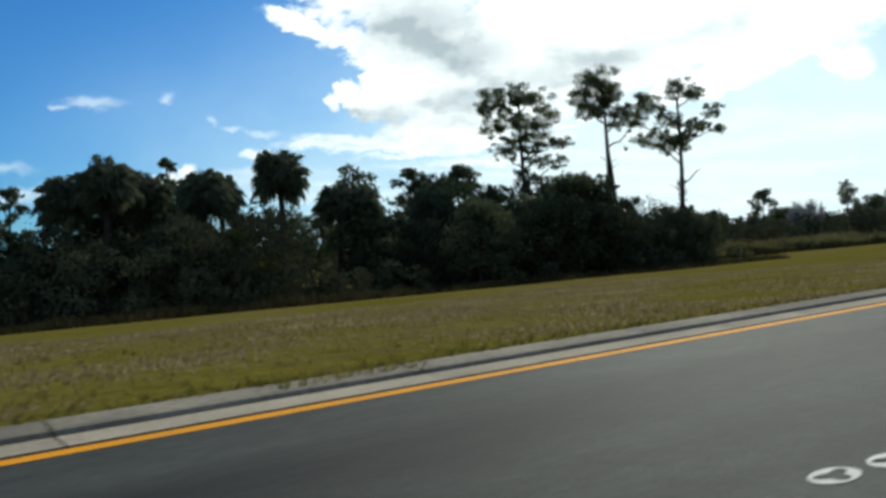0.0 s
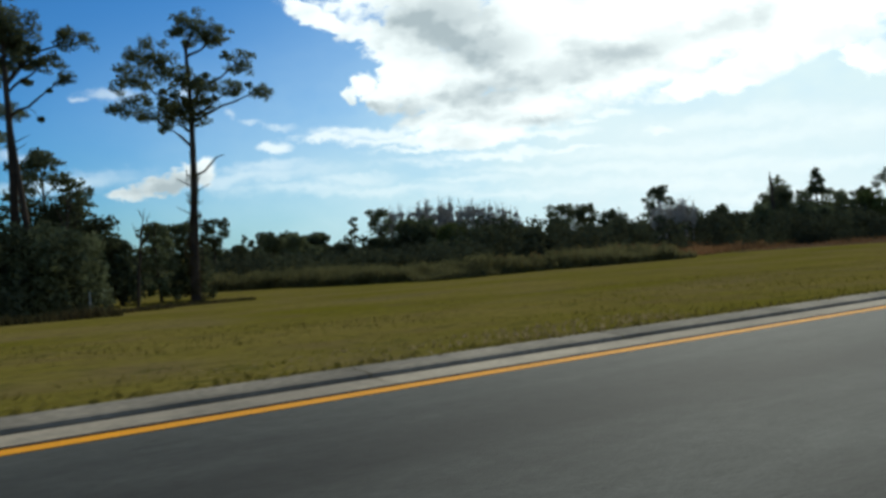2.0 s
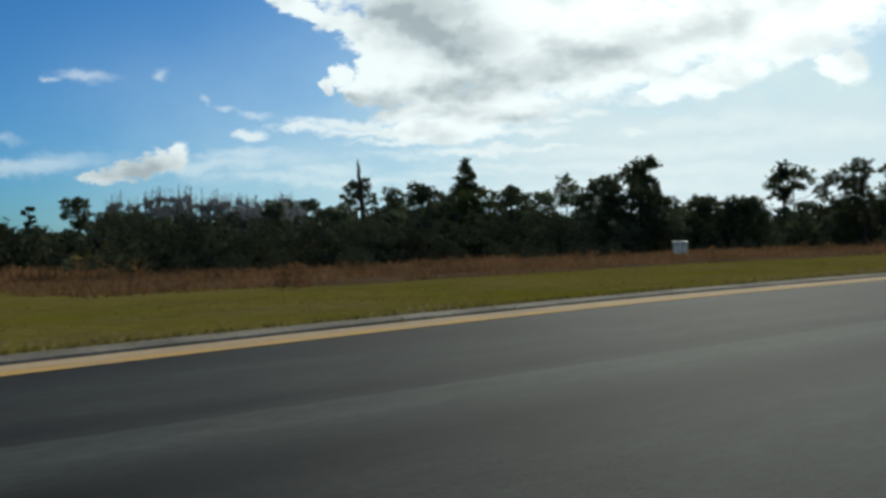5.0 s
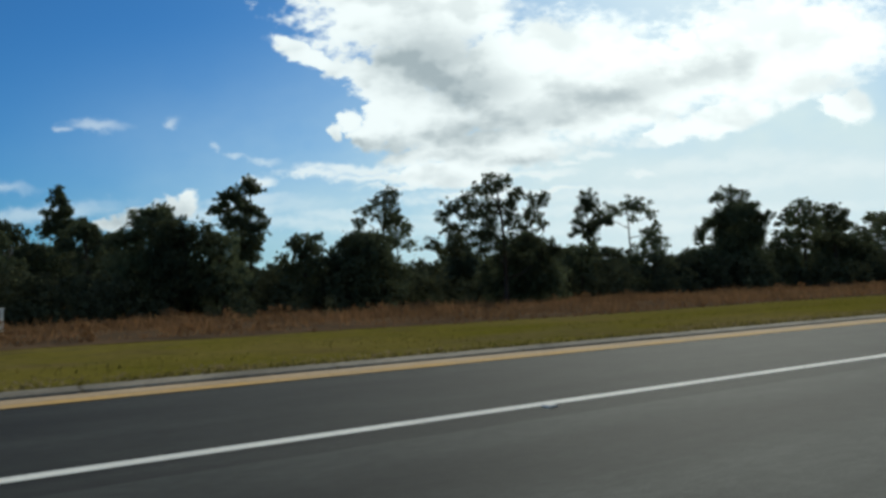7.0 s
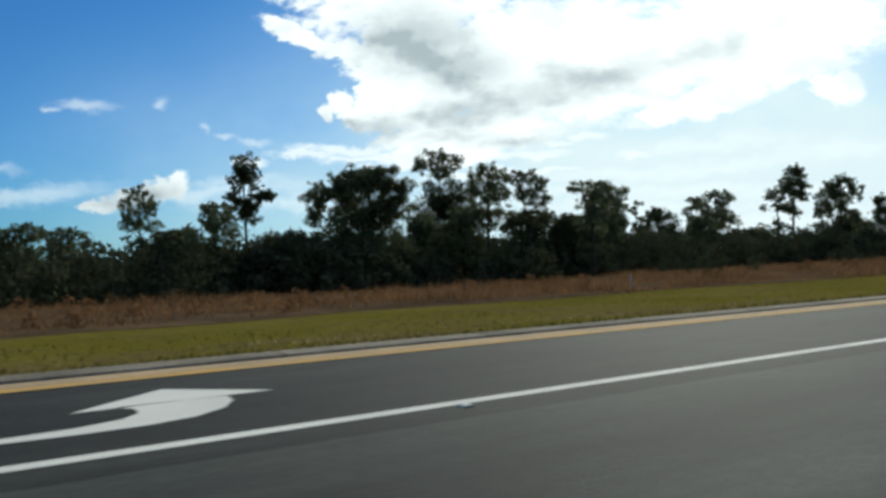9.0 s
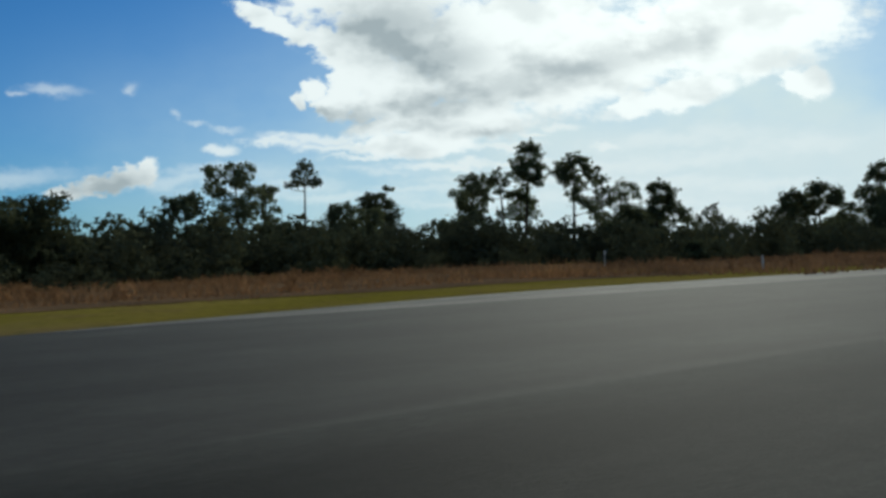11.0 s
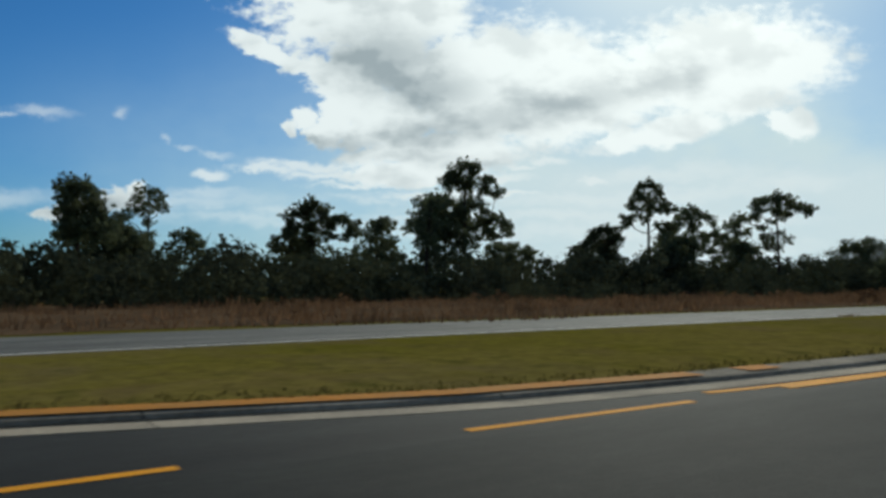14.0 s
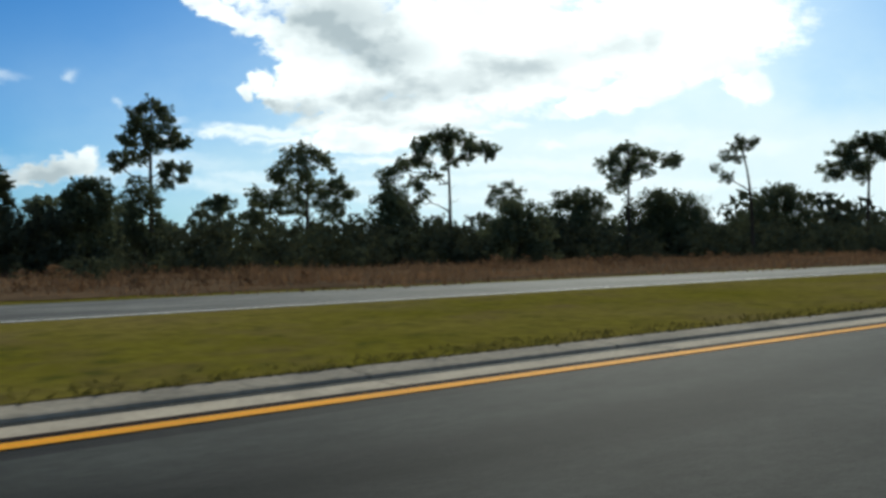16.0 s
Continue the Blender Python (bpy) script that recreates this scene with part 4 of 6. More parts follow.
# main trees along the wood's edge: offset across the view, height and radius of each clump
make_lobed_tree(184.9, 85.6, "p", "slender pine with a narrow crown of small tufts", [
    (-0.1, 12.6, 0.5), (-0.3, 11.6, 0.63), (0.4, 11.3, 0.5), (-0.7, 10.2, 0.63), (0.4, 10.2, 0.75), (1, 10.6, 0.38), (-0.5, 9, 0.88), (0.6, 8.9, 0.88),
    (1.8, 8.7, 0.5), (-1.3, 8.4, 0.63)], 700)
make_lobed_tree(188.7, 64.6, "d", "dense dark tree with a stepped crown", [
    (0.3, 8.6, 0.6), (-0.9, 8.2, 0.7), (1, 8.1, 0.7), (-1.3, 7.2, 0.8), (0.3, 7.2, 1.24), (1.7, 6.9, 0.8), (-2.1, 6, 0.99), (-0.2, 5.5, 1.74),
    (1.7, 5.5, 1.24), (-3.2, 6.5, 0.7), (-1.6, 4, 1.74), (0.7, 3.5, 1.74)], 701)
make_lobed_tree(196.3, 64.6, "p", "pine with a forked crown of loose tufts", [
    (-0, 11.2, 0.46), (-0.4, 10.5, 0.56), (0.6, 10.4, 0.46), (-1.4, 10.2, 0.56), (-2.2, 9.8, 0.46), (-0.9, 9.6, 0.56), (-1.9, 8.7, 0.65),
    (-2.8, 8.7, 0.37), (-0.5, 8.7, 0.74), (0.5, 8.7, 0.37), (-2.1, 7.5, 0.46), (-1.1, 7.7, 0.74), (-0.1, 7.5, 0.65), (0.9, 7.9, 0.46),
    (-0.4, 6.2, 0.74), (0.4, 6, 0.65), (0.2, 4.9, 0.74), (-1, 5.1, 0.65), (0.6, 7, 0.55)], 702)
make_lobed_tree(224.2, 94.8, "p", "thin pine with a tilted open crown", [
    (1, 14.6, 0.81), (2.2, 14.4, 0.65), (-0.6, 13.5, 0.81), (1.4, 13, 1.13), (-1.8, 12.3, 0.97), (0.6, 11.4, 1.13), (-2.7, 10.9, 0.81),
    (1.7, 10.8, 0.97)], 703)
make_lobed_tree(208.3, 45.8, "p", "broad old pine with a wide ragged crown at the wood's edge", [
    (-0.4, 8.9, 0.94), (-1.6, 8.4, 0.72), (0.8, 8, 0.65), (-2.9, 7.7, 0.72), (-3.8, 7.2, 0.65), (-4.4, 6.5, 0.54), (-1.3, 7.3, 0.94), (0.1, 7.1, 0.94),
    (-2.4, 6.5, 0.87), (-3.9, 5.6, 0.65), (-1, 5.7, 1.08), (0.8, 6, 0.87), (2.2, 7.2, 0.72), (2.8, 7.8, 0.43), (2, 6.3, 0.65), (2.9, 6, 0.43),
    (-2.5, 4.7, 1.15), (-0.4, 4.3, 1.22), (1.4, 4.6, 1.08), (-3.9, 4.2, 0.79), (-5.3, 4.6, 0.58), (2.9, 4, 0.94), (3.9, 3.8, 0.58), (2.5, 3.1, 0.8)], 704, 1.3)
make_lobed_tree(252.3, 85.5, "p", "pine with a tall narrow crown and short side limbs", [
    (-0.1, 14.1, 1.09), (-0.8, 12.5, 0.89), (0.8, 12.3, 0.83), (-1.4, 10.5, 0.76), (-0.3, 9.6, 1.08), (2.4, 10.7, 0.7), (3, 10.3, 0.51),
    (-2.5, 8.7, 0.45), (1.2, 10.4, 0.64), (0.3, 8.2, 0.95)], 705)
make_lobed_tree(271, 96.2, "p", "flat-topped pine with an arching open crown", [
    (-0.8, 13.9, 1.28), (-2.9, 13.5, 1.28), (-5, 12.3, 1.11), (-6.3, 11.1, 0.77), (1.3, 13.6, 1.28), (3.4, 12.5, 0.86), (3.8, 10.3, 0.77),
    (0.7, 11.9, 0.68)], 706)
make_lobed_tree(270.8, 75.9, "p", "pine with a small round crown above a dense tree", [
    (0.1, 14, 1.15), (-1.8, 13.3, 0.89), (2, 13.5, 0.76), (1, 12.4, 0.76), (-2.5, 13, 0.45), (-0.1, 12.3, 0.95)], 707)
make_lobed_tree(270.2, 74.2, "d", "dense dark tree below a pine", [
    (0.2, 9.7, 1.86), (-1.1, 8.5, 1.74), (1.4, 8.5, 1.55), (-0.6, 6.7, 1.98), (1.9, 6.9, 1.24), (-1.8, 6.4, 1.24)], 708)
make_lobed_tree(267.6, 62.1, "p", "bushy pine with a rounded crown", [
    (0.2, 10.6, 0.97), (-1, 10.1, 0.81), (1.4, 10, 0.81), (-1.4, 8.8, 0.76), (-0.1, 8.7, 1.3), (1.2, 8.4, 0.97), (-0.7, 6.7, 1.19), (0.9, 6.4, 1.19)], 709)
make_lobed_tree(271, 59.9, "p", "pine with a loose two-tiered crown", [
    (-0.1, 9.7, 0.87), (-1.1, 9.8, 0.6), (1, 9.2, 0.65), (-0.9, 8.3, 0.81), (0.4, 7.9, 0.92), (1.6, 8, 0.43), (-0.5, 6.1, 0.97), (0.9, 5.6, 0.81)], 710)
make_lobed_tree(254.6, 62.5, "o", "large dark oak with a broad full crown", [
    (0.2, 9.8, 0.99), (-1.2, 9.6, 0.99), (2.1, 10, 0.99), (1.6, 10.5, 0.54), (0.6, 8.7, 1.58), (-1.8, 8.5, 1.09), (-3.2, 8.5, 0.74), (-3.8, 7.3, 0.74),
    (-4.2, 6.2, 0.64), (2.6, 8.6, 1.09), (3.3, 7.1, 1.09), (-0.9, 6.7, 1.77), (1.5, 6.3, 1.77), (0, 4.3, 2.22), (-2.4, 4.3, 1.77), (2.4, 3.7, 1.58),
    (-2, 2.5, 1.97), (0.9, 2, 1.97), (4.1, 9, 0.64)], 711)
make_lobed_tree(254, 145.2, "p", "tall slash pine with a ragged tufted crown", [
    (-0.3, 15.8, 1.47), (-2.1, 13.9, 1.26), (1.5, 13.9, 1.46), (0.1, 12.4, 1.78), (-1.3, 10.5, 1.57), (2.4, 10.4, 1.25)], 712)
make_lobed_tree(316.8, 100, "p", "slender pine with a flat umbrella of tufts", [
    (-0.2, 13.7, 0.86), (-1.1, 12.7, 0.65), (0.7, 12.8, 0.65), (-1.7, 11.3, 0.57), (-0.2, 11.6, 0.86), (1.3, 11.5, 0.72), (2, 11.4, 0.43),
    (-2.3, 11.1, 0.43)], 713)
make_lobed_tree(336.5, 78.3, "p", "tall slash pine with a steep tufted crown", [
    (0.8, 14.8, 0.75), (-0.1, 14.2, 0.75), (1.7, 14, 0.62), (-0.5, 12.6, 0.99), (1.1, 12.4, 1.06), (-1.1, 11.4, 0.87), (0.4, 10.9, 1.05),
    (1.6, 10.2, 0.74), (-0.5, 9.1, 0.87), (0.6, 7.8, 0.8), (2, 12, 0.56), (-1.7, 8.7, 0.56)], 714)
make_lobed_tree(337.9, 71, "p", "tall slash pine with a spreading tufted crown", [
    (0.1, 12.3, 0.81), (-1.3, 11.7, 0.7), (1.3, 11.8, 0.7), (-1.9, 10.7, 0.7), (-0.2, 10.7, 0.93), (1.6, 10.7, 0.7), (2.4, 9.4, 0.41), (-1, 9.6, 0.69),
    (0.7, 9.3, 0.81), (2.8, 11, 0.35), (0.1, 7.8, 0.81), (1.5, 6.9, 0.69), (2.9, 5.8, 0.75)], 715)
make_lobed_tree(333, 78.1, "p", "smaller pine with loose tufts on one side", [
    (-0.6, 11, 0.79), (-1.5, 10.2, 0.61), (-2.3, 8.7, 0.49), (0.2, 10.1, 0.61), (-0.7, 9, 0.55), (0.5, 8.5, 0.49), (-0.4, 6.4, 0.55)], 716)
make_lobed_tree(359.4, 88.8, "p", "narrow pine with a knotted crown", [
    (0.2, 12.2, 0.68), (-0.7, 11.5, 0.61), (-0.5, 9.8, 0.68), (0.6, 10.3, 0.82), (-0.2, 8.2, 0.82), (1.1, 8.8, 0.82), (-0.9, 9, 0.48),
    (0.1, 6.5, 1.02)], 717)
make_lobed_tree(358.5, 77, "p", "full bushy pine tapering to its top", [
    (-0.2, 10.5, 0.72), (-1, 10, 0.54), (1, 10, 0.72), (1.9, 9.2, 0.72), (-0.2, 8.9, 1.02), (1.3, 8, 1.08), (-0.8, 7.7, 0.9), (2.7, 7.4, 0.78),
    (3.6, 5.9, 0.9), (1.2, 6.2, 1.2), (4.5, 5.5, 0.54), (-0.8, 6, 1.02)], 718)
make_lobed_tree(364.8, 116.2, "p", "tall slash pine with a ragged tufted crown", [
    (0.3, 10.4, 1.05), (-1.4, 9.5, 0.96), (1.9, 9.8, 0.87), (-0.2, 8.3, 1.48), (2.7, 8.4, 1.13), (-2.2, 7.9, 0.87)], 719)
make_lobed_tree(368, 92.6, "p", "pine with an open round crown on a bare stem", [
    (-0.1, 11.9, 0.81), (-1.4, 11.1, 0.67), (1.3, 11.1, 0.81), (1.9, 10, 0.6), (-1.6, 9.6, 0.8), (0.1, 9.9, 0.87), (-0.1, 8.3, 0.54), (-2.8, 8.9, 0.6)], 720)
make_lobed_tree(383, 88.2, "p", "low pine with tiered tufts", [
    (0.5, 7.9, 0.76), (-0.7, 7.2, 0.68), (-1.8, 6, 0.68), (0.8, 6.5, 0.91), (1.6, 5.6, 0.76), (-0.3, 5, 0.68)], 721)
make_lobed_tree(376.7, 68.2, "p", "bushy pine with a broad uneven crown", [
    (-0.4, 9, 0.58), (-1.3, 8.4, 0.63), (0.8, 8.4, 0.63), (-2.1, 7.6, 0.53), (-0.5, 7.5, 0.9), (1, 7.3, 0.79), (2.1, 7.4, 0.53), (-2.8, 6.3, 0.53),
    (-1.8, 6.3, 0.79), (-0.3, 6.1, 0.9), (-3.6, 5, 0.53), (-2, 4.8, 0.89), (1.3, 5.9, 0.63), (-0.5, 4.8, 0.79), (2.6, 7.7, 0.42), (3.4, 6.9, 0.63),
    (4, 6.3, 0.42), (2.8, 5.8, 0.37)], 722)
make_lobed_tree(395.4, 76.6, "p", "pine with a dense rounded crown", [
    (0.1, 11.2, 0.9), (-1.3, 10.5, 0.9), (2, 10.5, 0.9), (-2.5, 9, 0.98), (-0.3, 9.1, 1.28), (1.9, 8.5, 1.13), (-3.6, 7.9, 0.6), (-1.4, 7.1, 1.05),
    (3, 9.6, 0.75), (3.7, 8.1, 0.68)], 723)
make_lobed_tree(389.9, 63.2, "p", "very tall pine with a broad tapering crown", [
    (0.1, 12.9, 0.57), (-1, 12.4, 0.57), (1, 12.6, 0.57), (-1.8, 11.5, 0.57), (-0.6, 11.4, 0.75), (0.7, 11.4, 0.66), (2.1, 11.6, 0.52),
    (2.6, 11.2, 0.33), (-1.6, 10.7, 0.42), (0.1, 10.4, 0.8), (1.6, 10.4, 0.47), (3.4, 10.1, 0.38), (2.7, 9.9, 0.33), (-2.9, 9.4, 0.61),
    (-1.7, 9.2, 0.7), (-0.2, 8.9, 0.8), (1.3, 8.9, 0.7), (-3.4, 8.5, 0.42), (-2.6, 8, 0.66), (2.2, 8, 0.56), (3.3, 7.6, 0.56), (-0.9, 7.6, 0.98),
    (0.9, 7.4, 0.79), (4.2, 7.1, 0.42), (2.2, 6.9, 0.7), (3.9, 6.2, 0.56), (-3, 6.5, 0.65), (-1.7, 6, 0.89), (0.4, 5.8, 0.89), (2.4, 5.8, 0.47)], 724)
make_lobed_tree(409.4, 58.1, "p", "tall pine with a slim ragged crown", [
    (-0.1, 11.9, 0.51), (-1.1, 11.2, 0.5), (0.9, 11.4, 0.55), (-1.3, 10.4, 0.55), (-0.1, 10.2, 0.78), (1.3, 10.1, 0.55), (-2, 9.5, 0.41),
    (-1.2, 9, 0.46), (0.2, 9, 0.64), (1.5, 9, 0.55), (2.6, 9.1, 0.32), (-2.6, 8.4, 0.32), (-1.9, 7.9, 0.41), (-0.5, 7.9, 0.41), (1, 7.4, 0.46),
    (2.1, 7.5, 0.32), (2.4, 7, 0.36), (1.2, 6.3, 0.55), (-2.5, 7.3, 0.32)], 725)
make_lobed_tree(424.8, 65.4, "p", "bushy pine with a wide stepped crown", [
    (-0.2, 10.5, 0.57), (-1.4, 10, 0.57), (1.1, 9.9, 0.57), (-2.2, 8.9, 0.67), (-0.2, 8.9, 0.88), (1.8, 9.1, 0.52), (-3.1, 8.2, 0.46),
    (-2.2, 7.4, 0.77), (-0.2, 7.2, 0.98), (1.8, 7.2, 0.72), (2.8, 7.7, 0.46), (4.1, 6.4, 0.51), (3.1, 6.2, 0.62), (-4.4, 6.4, 0.62), (-5.1, 4.7, 0.62),
    (-3.2, 5.9, 0.87), (-1.2, 5.4, 1.08), (1.3, 5.7, 0.77), (2.8, 4.7, 0.72), (-4.2, 4.4, 0.72)], 726)
make_lobed_tree(439.2, 63.9, "p", "spreading pine with a wide dome and bare lower limbs", [
    (-0.3, 12.7, 0.67), (-1.7, 12.2, 0.79), (1.1, 12.2, 0.67), (-3.1, 11.4, 0.78), (-0.3, 11.2, 0.95), (2.5, 11.6, 0.78), (4.1, 11.2, 0.67),
    (-4.2, 10.1, 0.73), (-2.5, 10.1, 0.73), (0.2, 9.9, 0.56), (-5.3, 9.3, 0.73), (-6.2, 8.5, 0.78), (1.9, 10.6, 0.67), (3.9, 10.5, 0.5),
    (-6.5, 7.1, 0.67), (-5.1, 6.8, 0.84), (-3.4, 8.1, 0.67), (-4.2, 5.4, 0.84), (-2.3, 6.5, 0.5), (-5.9, 5.4, 0.67), (-1.4, 8.7, 0.5)], 727)
make_lobed_tree(450, 50.8, "p", "pine with an open forked crown", [
    (-0, 10.6, 0.54), (-1.1, 10.2, 0.54), (1, 10, 0.65), (-2.4, 9.1, 0.54), (-1.3, 9, 0.65), (0.5, 9.1, 0.81), (2, 9.6, 0.49), (-0.3, 7.9, 0.76),
    (1.5, 8, 0.54), (3.5, 9.3, 0.54), (4.4, 9.3, 0.38), (-1.9, 7.5, 0.38), (-0.8, 6.7, 0.65), (4, 8.6, 0.27)], 728)
make_lobed_tree(460.3, 44.8, "p", "thin leaning pine with tufts on one side", [
    (-1, 11.2, 0.46), (-1.8, 10.5, 0.58), (-0.5, 10.6, 0.58), (0.2, 11, 0.35), (-2.3, 9.6, 0.57), (-1.3, 9.4, 0.46), (-3.1, 8.6, 0.4),
    (-2.8, 7.5, 0.52)], 729)
make_lobed_tree(487.3, 48.2, "p", "large pine with a full flat-topped crown", [
    (0.7, 13.6, 0.91), (-0.8, 13.2, 0.9), (-2.6, 12.3, 1.13), (-1.4, 10.7, 1.43), (-3.5, 10.1, 1.05), (0.9, 11.9, 1.13), (-3.8, 9.1, 0.68),
    (-0.2, 9.3, 0.9), (2.1, 12.8, 0.91), (3.2, 11.4, 0.9)], 730)
make_lobed_tree(455.9, 75.8, "p", "tall slash pine with a ragged tufted crown", [
    (0.3, 9.2, 0.63), (-1.1, 8.4, 0.84), (1.3, 8.2, 0.7), (-1.8, 7, 0.7), (-0.1, 7.1, 0.84)], 731)
make_lobed_tree(398.6, 53.7, "d", "dense dark tree with a tufted top", [
    (0.2, 6.5, 0.44), (-0.6, 6.1, 0.52), (1, 6.1, 0.56), (-1.2, 5.3, 0.64), (0.3, 5.3, 0.87), (1.4, 5.3, 0.48), (-2.5, 4.5, 0.4), (-1.6, 4.3, 0.71),
    (-0.1, 3.9, 0.87), (1.1, 4, 0.52)], 732)
make_lobed_tree(403.2, 48.5, "d", "dense round dark tree under a tall pine", [
    (0, 5.2, 0.45), (-0.7, 5, 0.49), (0.8, 5, 0.52), (-1.1, 4.3, 0.49), (-0.1, 4.1, 0.87), (1.1, 4.2, 0.66), (-1.3, 3.5, 0.35), (-0.7, 3.2, 0.63),
    (0.6, 3.2, 0.77)], 733)
make_lobed_tree(407.6, 53.4, "o", "loose brown-green tree beside a tall pine", [
    (-0.6, 5.7, 0.59), (0.1, 5.1, 0.66), (0.5, 4.5, 0.58), (-0.5, 4, 0.66), (0.8, 3.6, 0.35), (-1, 4.9, 0.55)], 734)


# ---- undergrowth and grasses ----
def thicket(name, label, x0, x1, y0, y1, low, high, mounds, size, mat, seed, cover=6.0, keep=None):
    """Leafy undergrowth: mounds of small leaves of uneven height and width."""
    rng = np.random.default_rng(seed)
    centres, radii = [], []
    for _ in range(mounds):
        x, y = rng.uniform(x0, x1), rng.uniform(y0, y1)
        if keep and not keep(x, y):
            continue
        wave = 0.5 + 0.5 * noise.noise(Vector((x / 11, y / 11, seed)))
        h = low + (high - low) * min(1.0, 0.55 * wave + 0.6 * rng.uniform(0, 1) ** 1.6)
        r = h * rng.uniform(0.36, 0.58)
        g = ground_z(x, y)
        for k in range(7):
            a, f = 2.4 * k + rng.uniform(-0.5, 0.5), (k + 0.6) / 7
            off = r * math.sqrt(max(0.0, 1 - f * f)) * 0.8
            rr = r * rng.uniform(0.38, 0.60)
            centres.append((x + math.cos(a) * off, y + math.sin(a) * off, g + max(0.5 * rr, f * h - 0.7 * rr)))
            radii.append(rr)
    v, f = leaves(rng, centres, radii, size, 0.85, 0.42, cover, 0.3, lay=0.6)
    tagged(new(name, mesh_from(name, v, f, mat)), label, "undergrowth", kind="stuff")


def reed_edge(x):
    """Front of the reed bank, which runs slantwise towards the road."""
    return 90 - 0.81 * (x - 76)


thicket("undergrowth", "dark tangled shrubs under the palms and pines", -12, 66, 39, 55, 2.6, 6.4, 175, 0.165, SHRUB, 1, keep=lambda x, y: not 19.0 < x - 0.15 * (y - 45) < 31.0 and x < 53.5 + 0.42 * (y - 39))
thicket("undergrowth", "low scrub in a gap between the taller shrubs", 18, 32, 39, 50, 1.0, 2.6, 45, 0.20, SHRUB, 12)
thicket("undergrowth", "dark mixed shrubs along the edge of the pine wood", 138, 330, 56, 68, 1.6, 5.2, 290, 0.29, SHRUB, 2)
thicket("undergrowth", "dark mixed shrubs behind the far road", 326, 520, 43, 62, 1.3, 5.0, 340, 0.29, SHRUB, 3)
thicket("undergrowth", "low dark scrub behind the reed bed", 66, 150, 68, 124, 2.2, 4.6, 420, 0.38, SHRUB, 8, keep=lambda x, y: x < 84 + (y - 47) * 0.75 and y > max(reed_edge(x) + 10, 96 - 0.2 * x))
thicket("undergrowth", "young trees filling the wood behind its edge", 138, 330, 69, 84, 4.0, 6.8, 120, 0.50, SHRUB, 9)
thicket("undergrowth", "young trees filling the wood behind its edge", 330, 510, 68, 84, 3.4, 6.2, 110, 0.50, SHRUB, 10)
thicket("far_woods", "hazy dark wood behind the first trees", 120, 620, 90, 116, 3.0, 8.0, 330, 0.68, SHRUB, 4)
thicket("far_woods", "low distant wood beyond the reeds", 40, 330, 195, 250, 3.0, 9.5, 240, 1.05, SHRUB, 5)
thicket("far_woods", "distant wood beyond the brown field", 150, 330, 118, 150, 3.0, 7.5, 170, 0.7, SHRUB, 6)
thicket("far_woods", "wood along the road ahead", 500, 1100, 60, 130, 5, 12, 180, 1.2, SHRUB, 7)


def blades(name, label, x0, x1, ya, yb, h0, h1, n, width, mat, seed, clump=0.0):
    """Upright narrow blades; ya and yb give the edges along x."""
    rng = np.random.default_rng(seed)
    x = rng.uniform(x0, x1, n)
    t = rng.uniform(0, 1, n)
    # uneven edges on all four sides
    wander = 0.12 * (yb(x0) - ya(x0))
    y = np.array([ya(a) + (yb(a) - ya(a)) * b for a, b in zip(x, t)])
    if wander > 0.5:
        y += np.array([0.5 * wander * noise.noise(Vector((a * 0.11, seed, 0.3))) * (1 - b) + 2 * wander * noise.noise(Vector((a * 0.07, seed, 5.3))) * b for a, b in zip(x, t)])
        x += np.array([6.0 * noise.noise(Vector((b * 0.16, seed, 9.1))) for b in y])
    z = np.array([ground_z(a, b) for a, b in zip(x, y)]) - 0.03
    h = rng.uniform(h0, h1, n)
    if clump:
        h *= np.array([max(0.15, 0.8 + clump * noise.noise(Vector((a * 0.35, b * 0.35, seed))) + clump * 0.7 * noise.noise(Vector((a * 0.09, b * 0.12, seed + 3)))) for a, b in zip(x, y)])
    az = rng.uniform(0, 2 * math.pi, n)
    dx, dy = np.cos(az) * width / 2, np.sin(az) * width / 2
    lx, ly = rng.normal(0, 0.36, n) * h, rng.normal(0, 0.36, n) * h
    v = np.stack([np.stack([x - dx, y - dy, z], 1), np.stack([x + dx, y + dy, z], 1), np.stack([x + lx, y + ly, z + h], 1)], 1).reshape(-1, 3)
    tagged(new(name, mesh_from(name, v, np.arange(3 * n).reshape(-1, 3), mat)), label, "grass", kind="stuff")


def thatch(name, label, x0, x1, ya, yb, mat, seed):
    """Matted dead grass over the turf, with a wandering edge."""
    xs, m, verts, faces = [x0 + 1.0 * i for i in range(int(x1 - x0) + 1)], 14, [], []
    for x in xs:
        a = ya(x) + 1.0 * noise.noise(Vector((x * 0.16, seed, 0))) + 0.5 * noise.noise(Vector((x * 0.7, seed, 2)))
        # the mat narrows towards its beginning
        a += (yb(x) - a) * 0.97 * (1 - smooth(x0, x0 + 9, x + 2.5 * noise.noise(Vector((x * 0.4, seed, 7)))))
        for j in range(m):
            y = a + (yb(x) - a) * (j / (m - 1)) ** 1.6
            verts.append((x, y, ground_z(x, y) + (0.012 if j == 0 else 0.05 + 0.05 * noise.noise(Vector((x * 0.5, y * 0.5, seed))))))
    for i in range(len(xs) - 1):
        for j in range(m - 1):
            k = i * m + j
            faces.append((k, k + m, k + m + 1, k + 1))
    tagged(new(name, mesh_from(name, verts, faces, mat)), label, "grass", kind="stuff")


